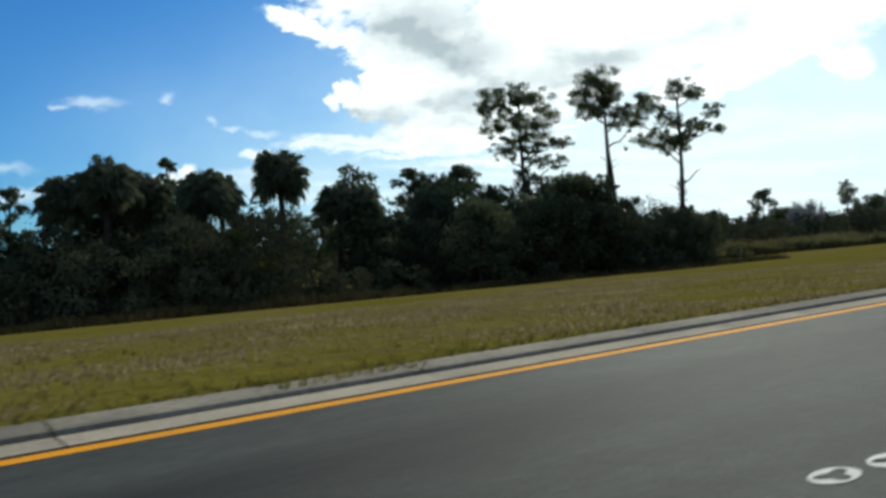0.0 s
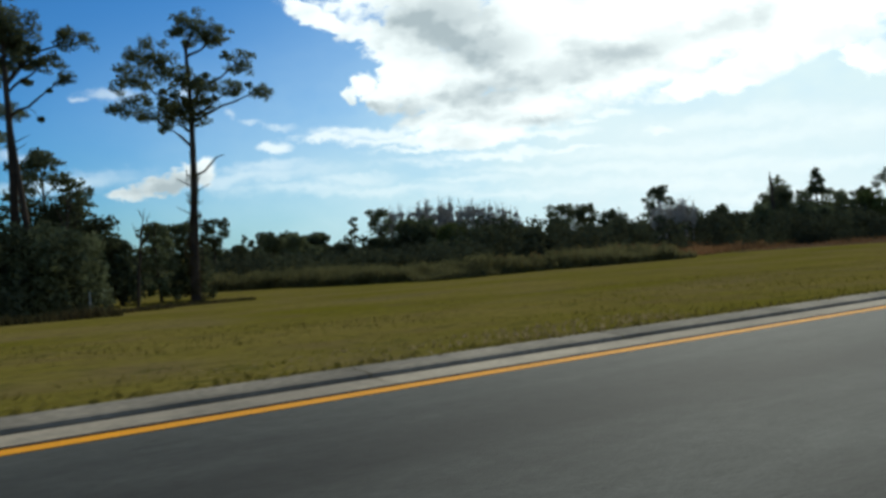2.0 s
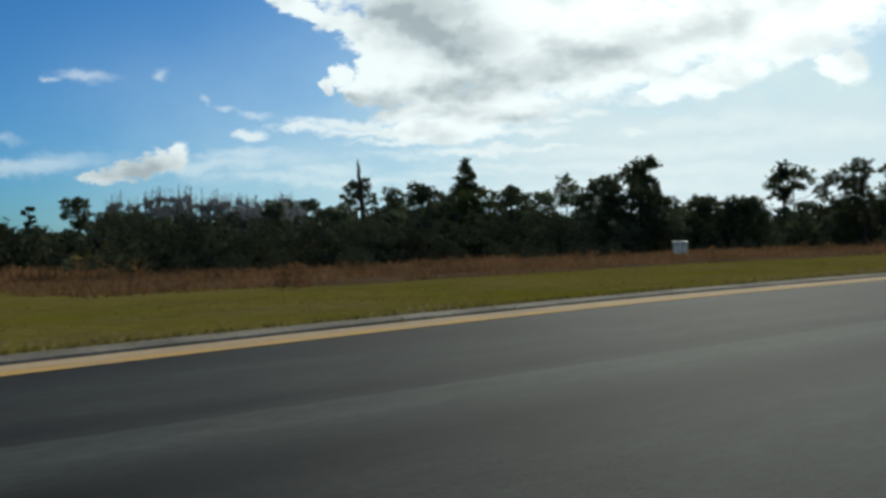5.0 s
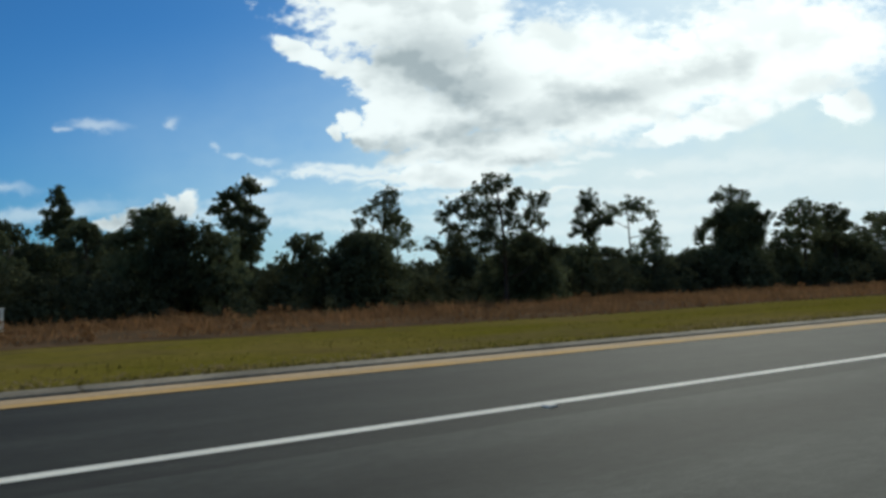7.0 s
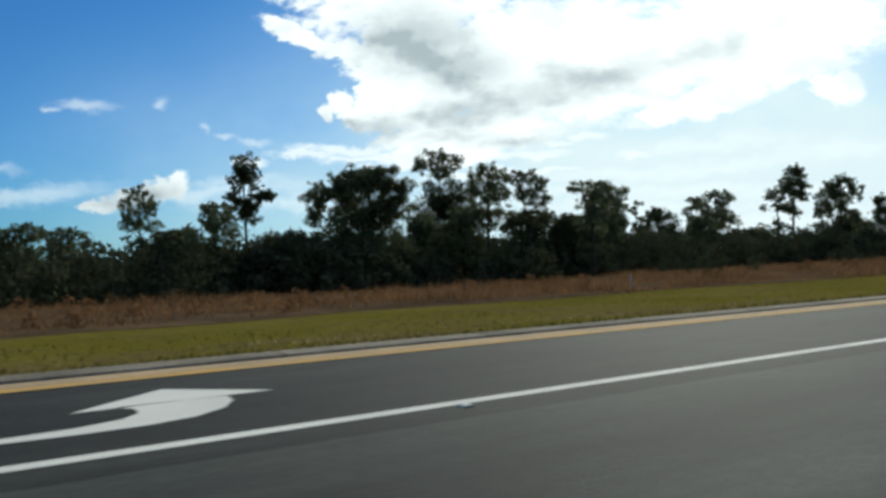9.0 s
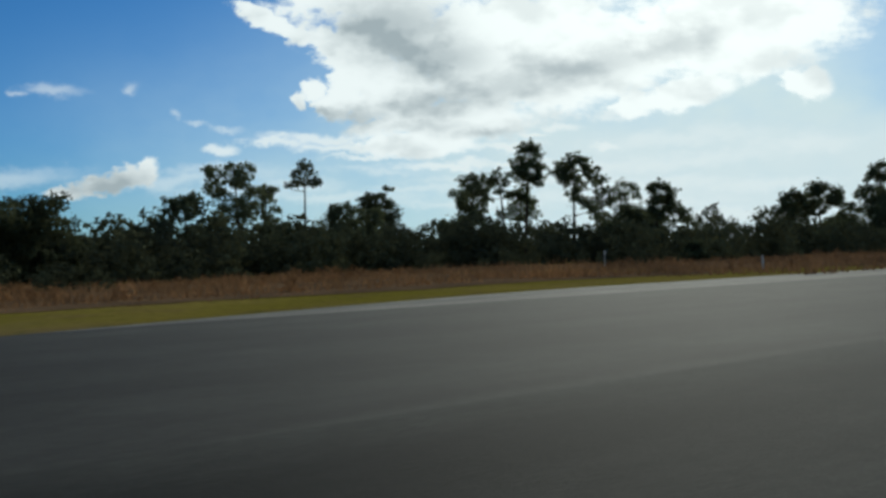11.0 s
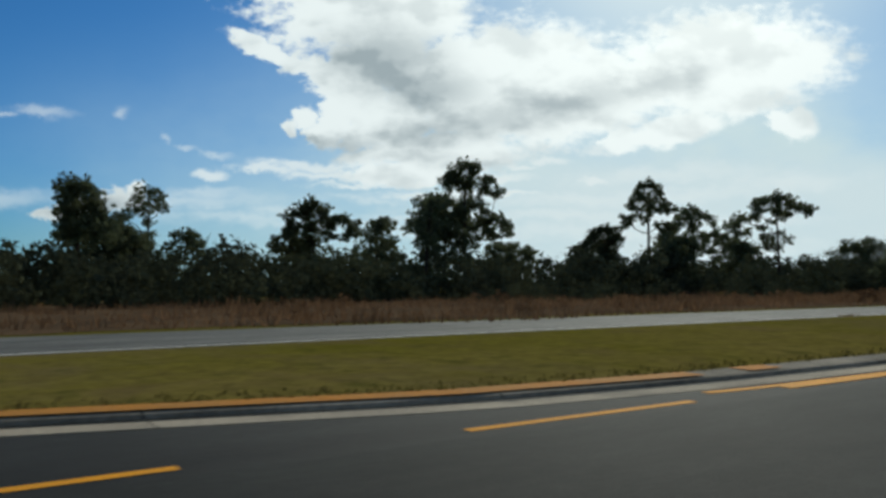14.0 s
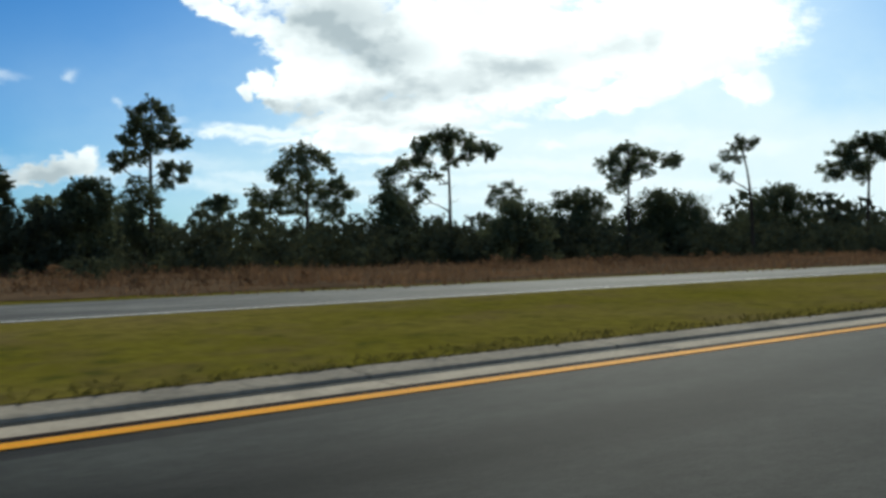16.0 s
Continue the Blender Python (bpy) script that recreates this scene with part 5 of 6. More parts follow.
thatch("dead_grass_mat", "matted brown dead grass under the broomsedge", 126, 300, lambda x: 22.6 - 2 * smooth(150, 230, x), lambda x: 58, THATCH, 3)
thatch("dead_grass_mat", "matted brown dead grass beyond the far road", 300, 516, lambda x: kerb_y(x) + 1.3, lambda x: 60, THATCH, 5)
blades("dry_grass", "rust-brown broomsedge between the mown verge and the wood", 128, 300, lambda x: 23 - 2 * smooth(150, 230, x), lambda x: 56, 0.10, 0.50, 110000, 0.065, BROOM, 21, 1.3)
blades("dry_grass", "rust-brown broomsedge beyond the far road", 296, 520, lambda x: kerb_y(x) + 0.45, lambda x: 52, 0.12, 0.48, 100000, 0.065, DARK_BROOM, 22, 1.3)
thicket("grass_mounds", "pale tan mounds of dry grass", 130, 300, 21.5, 46, 0.3, 0.95, 330, 0.085, BROOM, 61, cover=5.0, keep=lambda x, y: noise.noise(Vector((x * 0.06, y * 0.05, 4))) > -0.05)
thicket("grass_mounds", "russet mounds of dry grass beyond the far road", 300, 500, 21, 40, 0.3, 0.85, 260, 0.085, DARK_BROOM, 62, cover=5.0, keep=lambda x, y: noise.noise(Vector((x * 0.06, y * 0.05, 4))) > -0.05)
thicket("low_scrub", "dark low scrub spreading from the wood into the dry grass", 138, 330, 41, 57, 0.5, 2.0, 210, 0.13, SHRUB, 63, cover=5.0, keep=lambda x, y: noise.noise(Vector((x * 0.05, 0.3 * y * 0.05, 8))) > 0.02 and not 198 < x < 214)
thicket("low_scrub", "dark low scrub at the edge of the far wood", 330, 500, 34, 46, 0.5, 1.7, 200, 0.12, SHRUB, 64, cover=5.0, keep=lambda x, y: noise.noise(Vector((x * 0.05, 0.3 * y * 0.05, 8))) > -0.05)
thicket("low_scrub", "small rust-brown bush beside the far road", 384.9, 385.8, 21.3, 21.9, 0.5, 0.9, 5, 0.06, DARK_BROOM, 65, cover=6.0)
blades("dry_grass", "brown field of dry grass", 118, 200, lambda x: 60, lambda x: 115, 0.5, 1.2, 25000, 0.25, BROOM, 23, 0.5)
blades("reeds", "olive-green bank of tall reeds", 75, 118, reed_edge, lambda x: reed_edge(x) + 8, 1.0, 2.1, 34000, 0.13, REED, 24, 0.8)
thicket("reeds", "soft grey-green mounds in the reed bank", 75, 117.5, 56, 98, 1.3, 2.6, 800, 0.17, REED, 26, cover=5.0, keep=lambda x, y: 0.9 < y - reed_edge(x) < 6.5)
blades("scrub_grass", "rough dark brown weeds in front of the shrubs", -10, 57, lambda x: 34.5, lambda x: 38, 0.2, 0.7, 15000, 0.10, WEED, 25, 0.6)
blades("scrub_grass", "low brown weeds round the foot of the tall pine", 55, 67.5, lambda x: 38 + 0.9 * (x - 55), lambda x: 52, 0.10, 0.40, 7000, 0.08, WEED, 27, 0.8)


# ---- kerbs, lines and other road furniture ----
def kerb_piece(x0, x1, yf, steps, flip=1.0, rise=lambda x: 1.0):
    """Gutter pan, sloped face and flat top of a concrete kerb along an edge."""
    prof = [(-0.46, -0.08), (-0.46, 0.006), (-0.05, -0.001), (0.0, -0.002), (0.02, 0.028), (0.06, 0.038), (0.40, 0.048), (0.43, 0.042), (0.43, -0.08)]
    verts, faces, n = [], [], len(prof)
    for i in range(steps + 1):
        x = x0 + (x1 - x0) * i / steps
        for dy, z in prof:
            verts.append((x, yf(x) + dy * flip, z * rise(x) if z > 0.02 else z))
    for i in range(steps):
        for j in range(n):
            a, b = i * n + j, i * n + (j + 1) % n
            faces.append((a, a + n, b + n, b) if flip > 0 else (a, b, b + n, a + n))
    return verts, faces


def weather(me, mat=None, dark_strip=True):
    """The kerb proper, above its pale gutter pan, takes a material of its own; a dark strip can run along its foot."""
    me.materials.append(mat or WEATHERED)
    me.materials.append(DARK_FOOT)
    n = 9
    me.polygons.foreach_set("material_index", np.array([0 if i % n in (0, 1, 8) else (2 if dark_strip else 0) if i % n == 2 else 1 for i in range(len(me.polygons))], dtype=np.int32))
    return me


def kerb_run(name, label, x0, x1, yf, flip=1.0, rise=lambda x: 1.0, painted=-1e9):
    root = tagged(new(name), label, "kerb", kind="structure")
    step, k = 3.05, 0
    shared = {}
    while x0 + k * step < x1:
        a = x0 + k * step
        b = min(a + step - 0.012, x1)
        straight = abs(yf(a) - yf(b)) < 1e-6 and abs(yf(a) - yf((a + b) / 2)) < 1e-6 and b - a > 3
        if straight:
            if "me" not in shared:
                v, f = kerb_piece(0, step - 0.012, lambda x: 0.0, 1, flip)
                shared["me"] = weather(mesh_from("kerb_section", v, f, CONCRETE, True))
            ob = part_mesh("kerb_section", shared["me"], root)
            ob.location = (a, yf(a), 0)
        else:
            v, f = kerb_piece(a, b, yf, 3, flip, rise)
            paint = b < painted
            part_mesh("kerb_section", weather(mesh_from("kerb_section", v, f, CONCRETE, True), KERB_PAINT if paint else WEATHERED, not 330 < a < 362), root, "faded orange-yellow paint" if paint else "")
        k += 1
    return root


ISLAND_X = [332.0, 333.2, 335.3, 338.3, 342.0, 344.2, 347.2, 350.0, 353.0, 357.0]
ISLAND_Y = [12.1, 11.75, 11.0, 10.0, 8.62, 7.85, 7.0, 6.22, 5.92, 5.86]
FAR_X = [332.0, 333.2, 335.3, 338.3, 344.0]
FAR_Y = [12.3, 12.75, 13.2, 13.5, 13.62]


def island_near(x):
    return float(np.interp(x, ISLAND_X, ISLAND_Y))


def island_far(x):
    return float(np.interp(x, FAR_X, FAR_Y))


kerb_run("kerb", "grey concrete kerb and gutter beside the median grass", -60.0, 262.0, kerb_y)
kerb_run("island_kerb", "grey concrete kerb round the grassed island", 332.2, 500.0, island_near, rise=lambda x: 0.3 + 1.1 * smooth(332, 346, x), painted=338.8)


def make_island():
    xs = [332.3, 332.8, 333.2, 333.8, 334.6, 335.5, 337, 338.5, 340.5, 343] + list(range(346, 500, 3)) + [560, 700, 1200]
    verts, faces, m = [], [], 9
    for x in xs:
        a, b = island_near(x) + 0.41, island_far(x)
        b = max(b, a + 0.05)
        for j in range(m):
            t = j / (m - 1)
            z = 0.055 - 0.035 * t + 0.03 * math.sin(math.pi * t) * min(1, (b - a) / 5) + 0.03 * noise.noise(Vector((x * 0.3, t * 6, 1)))
            if j in (0, m - 1):
                z = 0.041 if j == 0 else 0.01
            z *= 0.3 + 1.05 * smooth(332, 346, x)
            verts.append((x, a + (b - a) * t, z))
    for i in range(len(xs) - 1):
        for j in range(m - 1):
            k = i * m + j
            faces.append((k, k + m, k + m + 1, k + 1))
    me = mesh_from("median_island", verts, faces, GRASS)
    me.polygons.foreach_set("use_smooth", np.ones(len(faces), dtype=bool))
    tagged(new("median_island", me), "grassed median island between the two roadways", "median", kind="structure")


make_island()


def marking(name, label, me, group="road markings"):
    tagged(new(name, me), label, "road marking", group=group)


SEAM = material("brown_joint_filler", (0.035, 0.018, 0.014), (0.025, 0.014, 0.012), 1.5, 0.9, 20.0, 0.3, spec=0.05)
for x0, x1, y_of in ((-80, 104, kerb_y), (353.4, 500, island_near)):
    me = strip("joint_seam", [x0 + 2.0 * i for i in range(int((x1 - x0) / 2) + 1)], lambda x: y_of(x) - 0.53, lambda x: y_of(x) - 0.462, 0.007, SEAM)
    tagged(new("joint_seam", me), "dark brown sealed joint between the gutter and the road", "joint", kind="structure")
marking("yellow_edge_line", "bright yellow edge line beside the gutter", line_quad("yellow_edge_line", -80, 104, lambda x: kerb_y(x) - 0.61, 0.16, YELLOW))
marking("yellow_edge_line", "pale worn yellow edge line of the turn lane", line_quad("yellow_edge_line", 104, 260, lambda x: kerb_y(x) - 0.58, 0.27, PALE_YELLOW, 0.009))
marking("gutter_paint", "faded ochre paint over the gutter of the turn lane", line_quad("gutter_paint", 104, 260, lambda x: kerb_y(x) - 0.27, 0.36, STAINED, 0.0125))
marking("yellow_edge_line", "bright yellow edge line beside the island", line_quad("yellow_edge_line", 353.4, 620, lambda x: 5.17, 0.16, YELLOW, 0.008))
marking("yellow_edge_line", "thin yellow line along the island gutter", line_quad("yellow_edge_line", 352.4, 358, lambda x: island_near(x) - 0.60, 0.12, YELLOW, 0.006, 0.7))
for k in range(12):
    start = 298.38 + 4.655 * k - 0.28 * smooth(8, 10, k)
    marking("yellow_guide_dash", "yellow guide dash across the median opening", line_quad("yellow_guide_dash", start, start + 2.55, lambda x: 5.09, 0.11, YELLOW), "guide dashes")
marking("white_lane_line", "solid white line beside the turn lane", line_quad("white_lane_line", 156.4, 260, lambda x: 5.40, 0.16, WHITE))
for k in range(-2, 36):
    if 20 < k < 25:
        continue
    marking("white_lane_dash", "white broken lane line on grey asphalt", line_quad("white_lane_dash", 3.3 + 12.2 * k, 6.3 + 12.2 * k, lambda x: 1.25, 0.12, WHITE), "lane dashes")
marking("white_edge_line", "faint white line beside the island's far side", line_quad("white_edge_line", 345, 620, lambda x: 13.95, 0.09, WHITE))


def make_arrow(x):
    """Left-turn arrow, painted flat on the road."""
    bm = bmesh.new()
    mid = [(0.0, 6.28), (0.55, 6.28), (0.95, 6.33), (1.25, 6.45), (1.46, 6.66), (1.56, 6.88), (1.58, 7.09)]
    wid = [0.17, 0.24, 0.32, 0.42, 0.50, 0.54, 0.56]
    inner = [0.0, 0.02, 0.07, 0.15, 0.24, 0.30, 0.34]
    left, right = [], []
    for i, (p, w) in enumerate(zip(mid, wid)):
        a, b = mid[max(0, i - 1)], mid[min(len(mid) - 1, i + 1)]
        d = Vector((b[0] - a[0], b[1] - a[1])).normalized()
        g = w / 2 + inner[i]
        left.append(bm.verts.new((x + p[0] - d.y * g, p[1] + d.x * g, 0.004)))
        right.append(bm.verts.new((x + p[0] + d.y * w / 2, p[1] - d.x * w / 2, 0.004)))
    for i in range(len(mid) - 1):
        bm.faces.new((right[i], right[i + 1], left[i + 1], left[i]))
    bm.faces.new([bm.verts.new((x + px, py, 0.004)) for px, py in ((0.60, 7.09), (2.28, 7.09), (1.50, 7.88))])
    me = bpy.data.meshes.new("turn_arrow")
    bm.to_mesh(me)
    bm.free()
    me.materials.append(WHITE)
    marking("turn_arrow", "white left-turn arrow painted on the turn lane", me, "turn arrows")


for x in (163.0, 193.2, 223.35):
    make_arrow(x)


def make_reflector():
    bm = bmesh.new()
    bmesh.ops.create_cube(bm, size=1.0)
    for v in bm.verts:
        k = 0.62 if v.co.z > 0 else 1.0
        v.co = Vector((v.co.x * 0.10 * k, v.co.y * 0.11, v.co.z * 0.018 + 0.011))
    bmesh.ops.bevel(bm, geom=bm.edges[:], offset=0.003, segments=1, affect="EDGES")
    me = bpy.data.meshes.new("road_reflector")
    bm.to_mesh(me)
    bm.free()
    me.materials.append(WHITE)
    for k in range(0, 8):
        ob = new("road_reflector", me)
        ob.location = (165.7 + 12.15 * k, 5.24, 0)
        tagged(ob, "raised white reflector stud beside the lane line", "road reflector", group="reflector studs")


make_reflector()


def make_paint_loop(x, y, a, b):
    """Worn white ring of paint on the lane."""
    verts, faces, n = [], [], 20
    for i in range(n):
        t = 2 * math.pi * i / n
        w = 0.035 + 0.02 * math.sin(3 * t + x)
        for r in (1.0, 1.0 - w / b):
            verts.append((x + a * r * math.cos(t), y + b * r * math.sin(t), 0.004))
    for i in range(n):
        j = (i + 1) % n
        faces.append((2 * i, 2 * j, 2 * j + 1, 2 * i + 1))
    marking("paint_loop", "small worn white paint ring on grey asphalt", mesh_from("paint_loop", verts, faces, WHITE), "paint rings")


for x, y in ((3.45, 1.72), (3.85, 1.66), (28.02, 1.72), (28.42, 1.64)):
    make_paint_loop(x, y, 0.16, 0.09)
marking("paint_mark", "short white paint mark on grey asphalt", line_quad("paint_mark", 27.93, 28.1, lambda x: 2.0, 0.05, WHITE))

# ---- signs, cabinet, posts, snag ----
GALV = material("galvanised_steel", (0.52, 0.52, 0.50), (0.42, 0.42, 0.40), 4.0, 0.5, 40.0, 0.15, 0.05, metal=0.2, spec=0.4)
RED = material("red_sign_sheet", (0.42, 0.02, 0.03), (0.36, 0.02, 0.03), 4.0, 0.5, 30.0, 0.08)
BLACK = material("black_sign_sheet", (0.012, 0.014, 0.02), (0.02, 0.022, 0.03), 4.0, 0.5, 30.0, 0.1)
SIGN_WHITE = material("white_sign_sheet", (0.60, 0.62, 0.64), (0.52, 0.54, 0.56), 4.0, 0.5, 30.0, 0.08)
FADED_WHITE = material("faded_sign_white", (0.50, 0.44, 0.43), (0.38, 0.32, 0.32), 8.0, 0.5, 30.0, 0.12)
# the white arrow's backlit shade as a dark grey; also the louvre slots
BACKLIT_AND_SLOT_GREY = material("backlit_arrow_and_slot_grey", (0.09, 0.10, 0.11), (0.06, 0.07, 0.08), 6.0, 0.5, 30.0, 0.15)
CABINET = material("off_white_cabinet_paint", (0.84, 0.82, 0.70), (0.74, 0.72, 0.60), 1.5, 0.5, 12.0, 0.12, 0.05)


def box(bm, c, s, bev=0.0):
    r = bmesh.ops.create_cube(bm, size=1.0, matrix=Matrix.Translation(c) @ Matrix.Diagonal((*s, 1)))
    if bev:
        edges = list({e for v in r["verts"] for e in v.link_edges})
        bmesh.ops.bevel(bm, geom=edges, offset=bev, segments=2, affect="EDGES")
    return bm


def prism(points, y0, y1):
    """A plate: a closed outline in x and z, extruded along y."""
    bm = bmesh.new()
    f = bm.faces.new([bm.verts.new((px, y0, pz)) for px, pz in points])
    r = bmesh.ops.extrude_face_region(bm, geom=[f])
    for v in r["geom"]:
        if isinstance(v, bmesh.types.BMVert):
            v.co.y = y1
    bmesh.ops.recalc_face_normals(bm, faces=bm.faces[:])
    return bm


def rounded_triangle(w, h, r):
    pts = []
    corners = [(-w / 2, h), (0, 0), (w / 2, h)]
    for i, (cx, cz) in enumerate(corners):
        p, q = corners[i - 1], corners[(i + 1) % 3]
        a, b = Vector((p[0] - cx, p[1] - cz)).normalized(), Vector((q[0] - cx, q[1] - cz)).normalized()
        c = Vector((cx, cz))
        pts += [tuple(c + a * r), tuple(c + (a + b) * r * 0.33), tuple(c + b * r)]
    return pts


def make_yield_sign():
    z0 = 0.1
    root = tagged(new("yield_sign"), "red and white yield sign below a black arrow plate on post", "traffic sign")
    root.matrix_world = pose(338.4, 12.93, z0, 0, 0, -32)
    bm = bmesh.new()
    box(bm, (0, 0.04, 1.33), (0.055, 0.055, 2.75), 0.012)
    part("post", bm, GALV, root, "galvanised steel post")
    tri = part("yield_plate", prism(rounded_triangle(0.78, 0.69, 0.05), 0.0, 0.006), RED, root)
    tri.location = (0.02, 0.0, 1.74)
    inner = part("white_panel", prism(rounded_triangle(0.36, 0.31, 0.03), -0.004, -0.002), FADED_WHITE, tri)
    inner.location = (0, 0, 0.24)
    part("brace", box(bmesh.new(), (0, 0.012, 2.44), (0.80, 0.012, 0.03)), GALV, root)
    plate = part("one_way_plate", box(bmesh.new(), (0, 0.0, 0), (0.92, 0.008, 0.31), 0.003), BLACK, root)
    plate.location = (0.02, 0.0, 2.62)
    arrow = [(-0.41, 0.0), (-0.27, 0.115), (-0.27, 0.075), (0.41, 0.075), (0.41, -0.075), (-0.27, -0.075), (-0.27, -0.115)]
    part("arrow_panel", prism(arrow, -0.007, -0.005), BACKLIT_AND_SLOT_GREY, plate, "white arrow coloured in its backlit grey")
    for bz, py in ((2.62, -0.006), (1.86, -0.004), (2.33, -0.004)):
        bm = bmesh.new()
        bmesh.ops.create_cone(bm, cap_ends=True, segments=8, radius1=0.012, radius2=0.010, depth=0.012, matrix=Matrix.Translation((0.0, py - 0.006, bz)) @ Matrix.Rotation(radians(90), 4, "X"))
        part("bolt", bm, GALV, root)
    part("word_bar", box(bmesh.new(), (0.09, -0.009, 0), (0.50, 0.003, 0.085)), BLACK, plate, "black bar of lettering")


make_yield_sign()


def make_cabinet():
    x, y = 175.87, 42.94
    z0 = ground_z(x, y)
    root = tagged(new("utility_cabinet"), "off-white roadside utility cabinet on a concrete pad", "utility cabinet")
    root.matrix_world = pose(x, y, z0, 0, 0, -52)
    part("pad", box(bmesh.new(), (0, 0, 0.0), (1.5, 1.6, 0.12), 0.02), CONCRETE, root)
    part("body", box(bmesh.new(), (0, 0, 0.60), (1.1, 1.5, 1.12), 0.03), CABINET, root)
    part("roof", box(bmesh.new(), (0, 0, 1.18), (1.18, 1.58, 0.06), 0.015), CABINET, root)
    for sx in (-0.27, 0.27):
        d = part("door", box(bmesh.new(), (sx, -0.76, 0.60), (0.50, 0.02, 0.98), 0.006), CABINET, root)
        part("handle", box(bmesh.new(), (sx * 0.3, -0.785, 0.62), (0.03, 0.03, 0.14), 0.006), GALV, d, "small steel handle")
        for k in range(4):
            part("louvre", box(bmesh.new(), (sx, -0.775, 0.86 + 0.055 * k), (0.34, 0.014, 0.022), 0.003), BACKLIT_AND_SLOT_GREY, d, "dark louvre slot")
    for k in range(5):
        for sy in (-0.36, 0.36):
            part("louvre", box(bmesh.new(), (0.556, sy, 0.80 + 0.06 * k), (0.014, 0.48, 0.022), 0.003), BACKLIT_AND_SLOT_GREY, root, "dark louvre slot")
    part("side_panel", box(bmesh.new(), (0.552, 0.0, 0.40), (0.012, 1.3, 0.5), 0.004), CABINET, root)


make_cabinet()


def make_post(x, y, hgt, mat, label, name, w=0.08, cap=None):
    root = tagged(new(name), label, "post")
    root.location = (x, y, ground_z(x, y) if not (x > 332 and y < 14.5) else 0.0)
    part("post", box(bmesh.new(), (0, 0, hgt / 2 - 0.05), (w, 0.04, hgt + 0.1), 0.01), mat, root)
    if cap:
        part("cap", box(bmesh.new(), (0, -0.025, hgt - 0.12), (w * cap, 0.012, 0.2), 0.003), SIGN_WHITE, root)
    else:
        part("base_plate", box(bmesh.new(), (0, 0, 0.02), (w * 2.2, 0.14, 0.08), 0.01), BLACK, root)


make_post(56.4, 38.4, 1.15, GALV, "thin pale marker post at the edge of the shrubs", "marker_post", 0.045)
make_post(303.3, 21.3, 0.62, SIGN_WHITE, "short white marker post in the dry grass", "marker_post", 0.10)
make_post(306.3, 33.8, 1.1, GALV, "thin steel post with a small white marker", "marker_post", 0.06, 3.0)
make_post(335.62, 12.79, 1.6, GALV, "thin grey steel post with a dark base plate", "steel_post", 0.045)
make_post(249.2, 25.6, 0.62, GALV, "short grey marker post at the edge of the mown grass", "marker_post", 0.12)


def make_snag():
    x, y, h = 167.8, 82.4, 12.0
    root = tagged(new("dead_snag"), "bare broken dead tree trunk standing above the wood", "dead tree")
    root.location = (x, y, ground_z(x, y) - 0.1)
    p = [Vector((dx, 0, h * f)) for f, dx in ((0, 0.6), (0.25, 0.5), (0.5, 0.36), (0.66, 0.14), (0.76, 0.2), (0.83, -0.08), (0.90, 0.0), (0.95, -0.2), (1.0, -0.12))]
    pieces = [tube(p, [0.33, 0.31, 0.29, 0.27, 0.25, 0.22, 0.17, 0.11, 0.03])]
    for f, x0, dx, dz in ((0.5, 0.36, 0.7, 0.6), (0.62, 0.2, -0.55, 0.25), (0.76, 0.2, 0.4, 0.35), (0.86, -0.05, -0.35, 0.5), (0.92, -0.05, 0.25, 0.4)):
        q = Vector((x0, 0, h * f))
        pieces.append(tube([q, q + Vector((dx, 0.1, dz))], [0.10, 0.02], 5))
    v, f = join(pieces)
    part_mesh("trunk", mesh_from("trunk", v, f, BARK), root)


make_snag()


def make_leaning_trunk():
    """Dead stem propped against the tall pine, with hanging vines."""
    x, y = 55.75, 50.2
    root = tagged(new("leaning_dead_trunk"), "dead trunk leaning against the tall pine, hung with vines", "dead tree")
    root.location = (x, y, ground_z(x, y) - 0.1)
    pieces = [tube([Vector((0, 0, 0)), Vector((-0.3, 0.1, 4.9)), Vector((-0.72, 0.25, 9.2)), Vector((-0.98, 0.4, 12.6))], [0.22, 0.18, 0.15, 0.07])]
    for k in range(6):
        z = 1.5 + 1.6 * k
        pieces.append(tube([Vector((-0.05 * z * 1.4, 0.1, z)), Vector((-0.8 - 0.02 * z, 0.3, z + 0.9))], [0.05, 0.03], 5))
    rng = np.random.default_rng(77)
    for k in range(9):
        a = rng.uniform(0.25, 0.95)
        s = Vector((-0.95 * a - rng.uniform(0, 0.6), 0.4 * a, 12.6 * a))
        pieces.append(tube([s, s + Vector((rng.normal(0, 0.25), 0, -rng.uniform(1.0, 3.0)))], [0.05, 0.02], 4))
    v, f = join(pieces)
    part_mesh("trunk", mesh_from("trunk", v, f, BARK), root)


make_leaning_trunk()


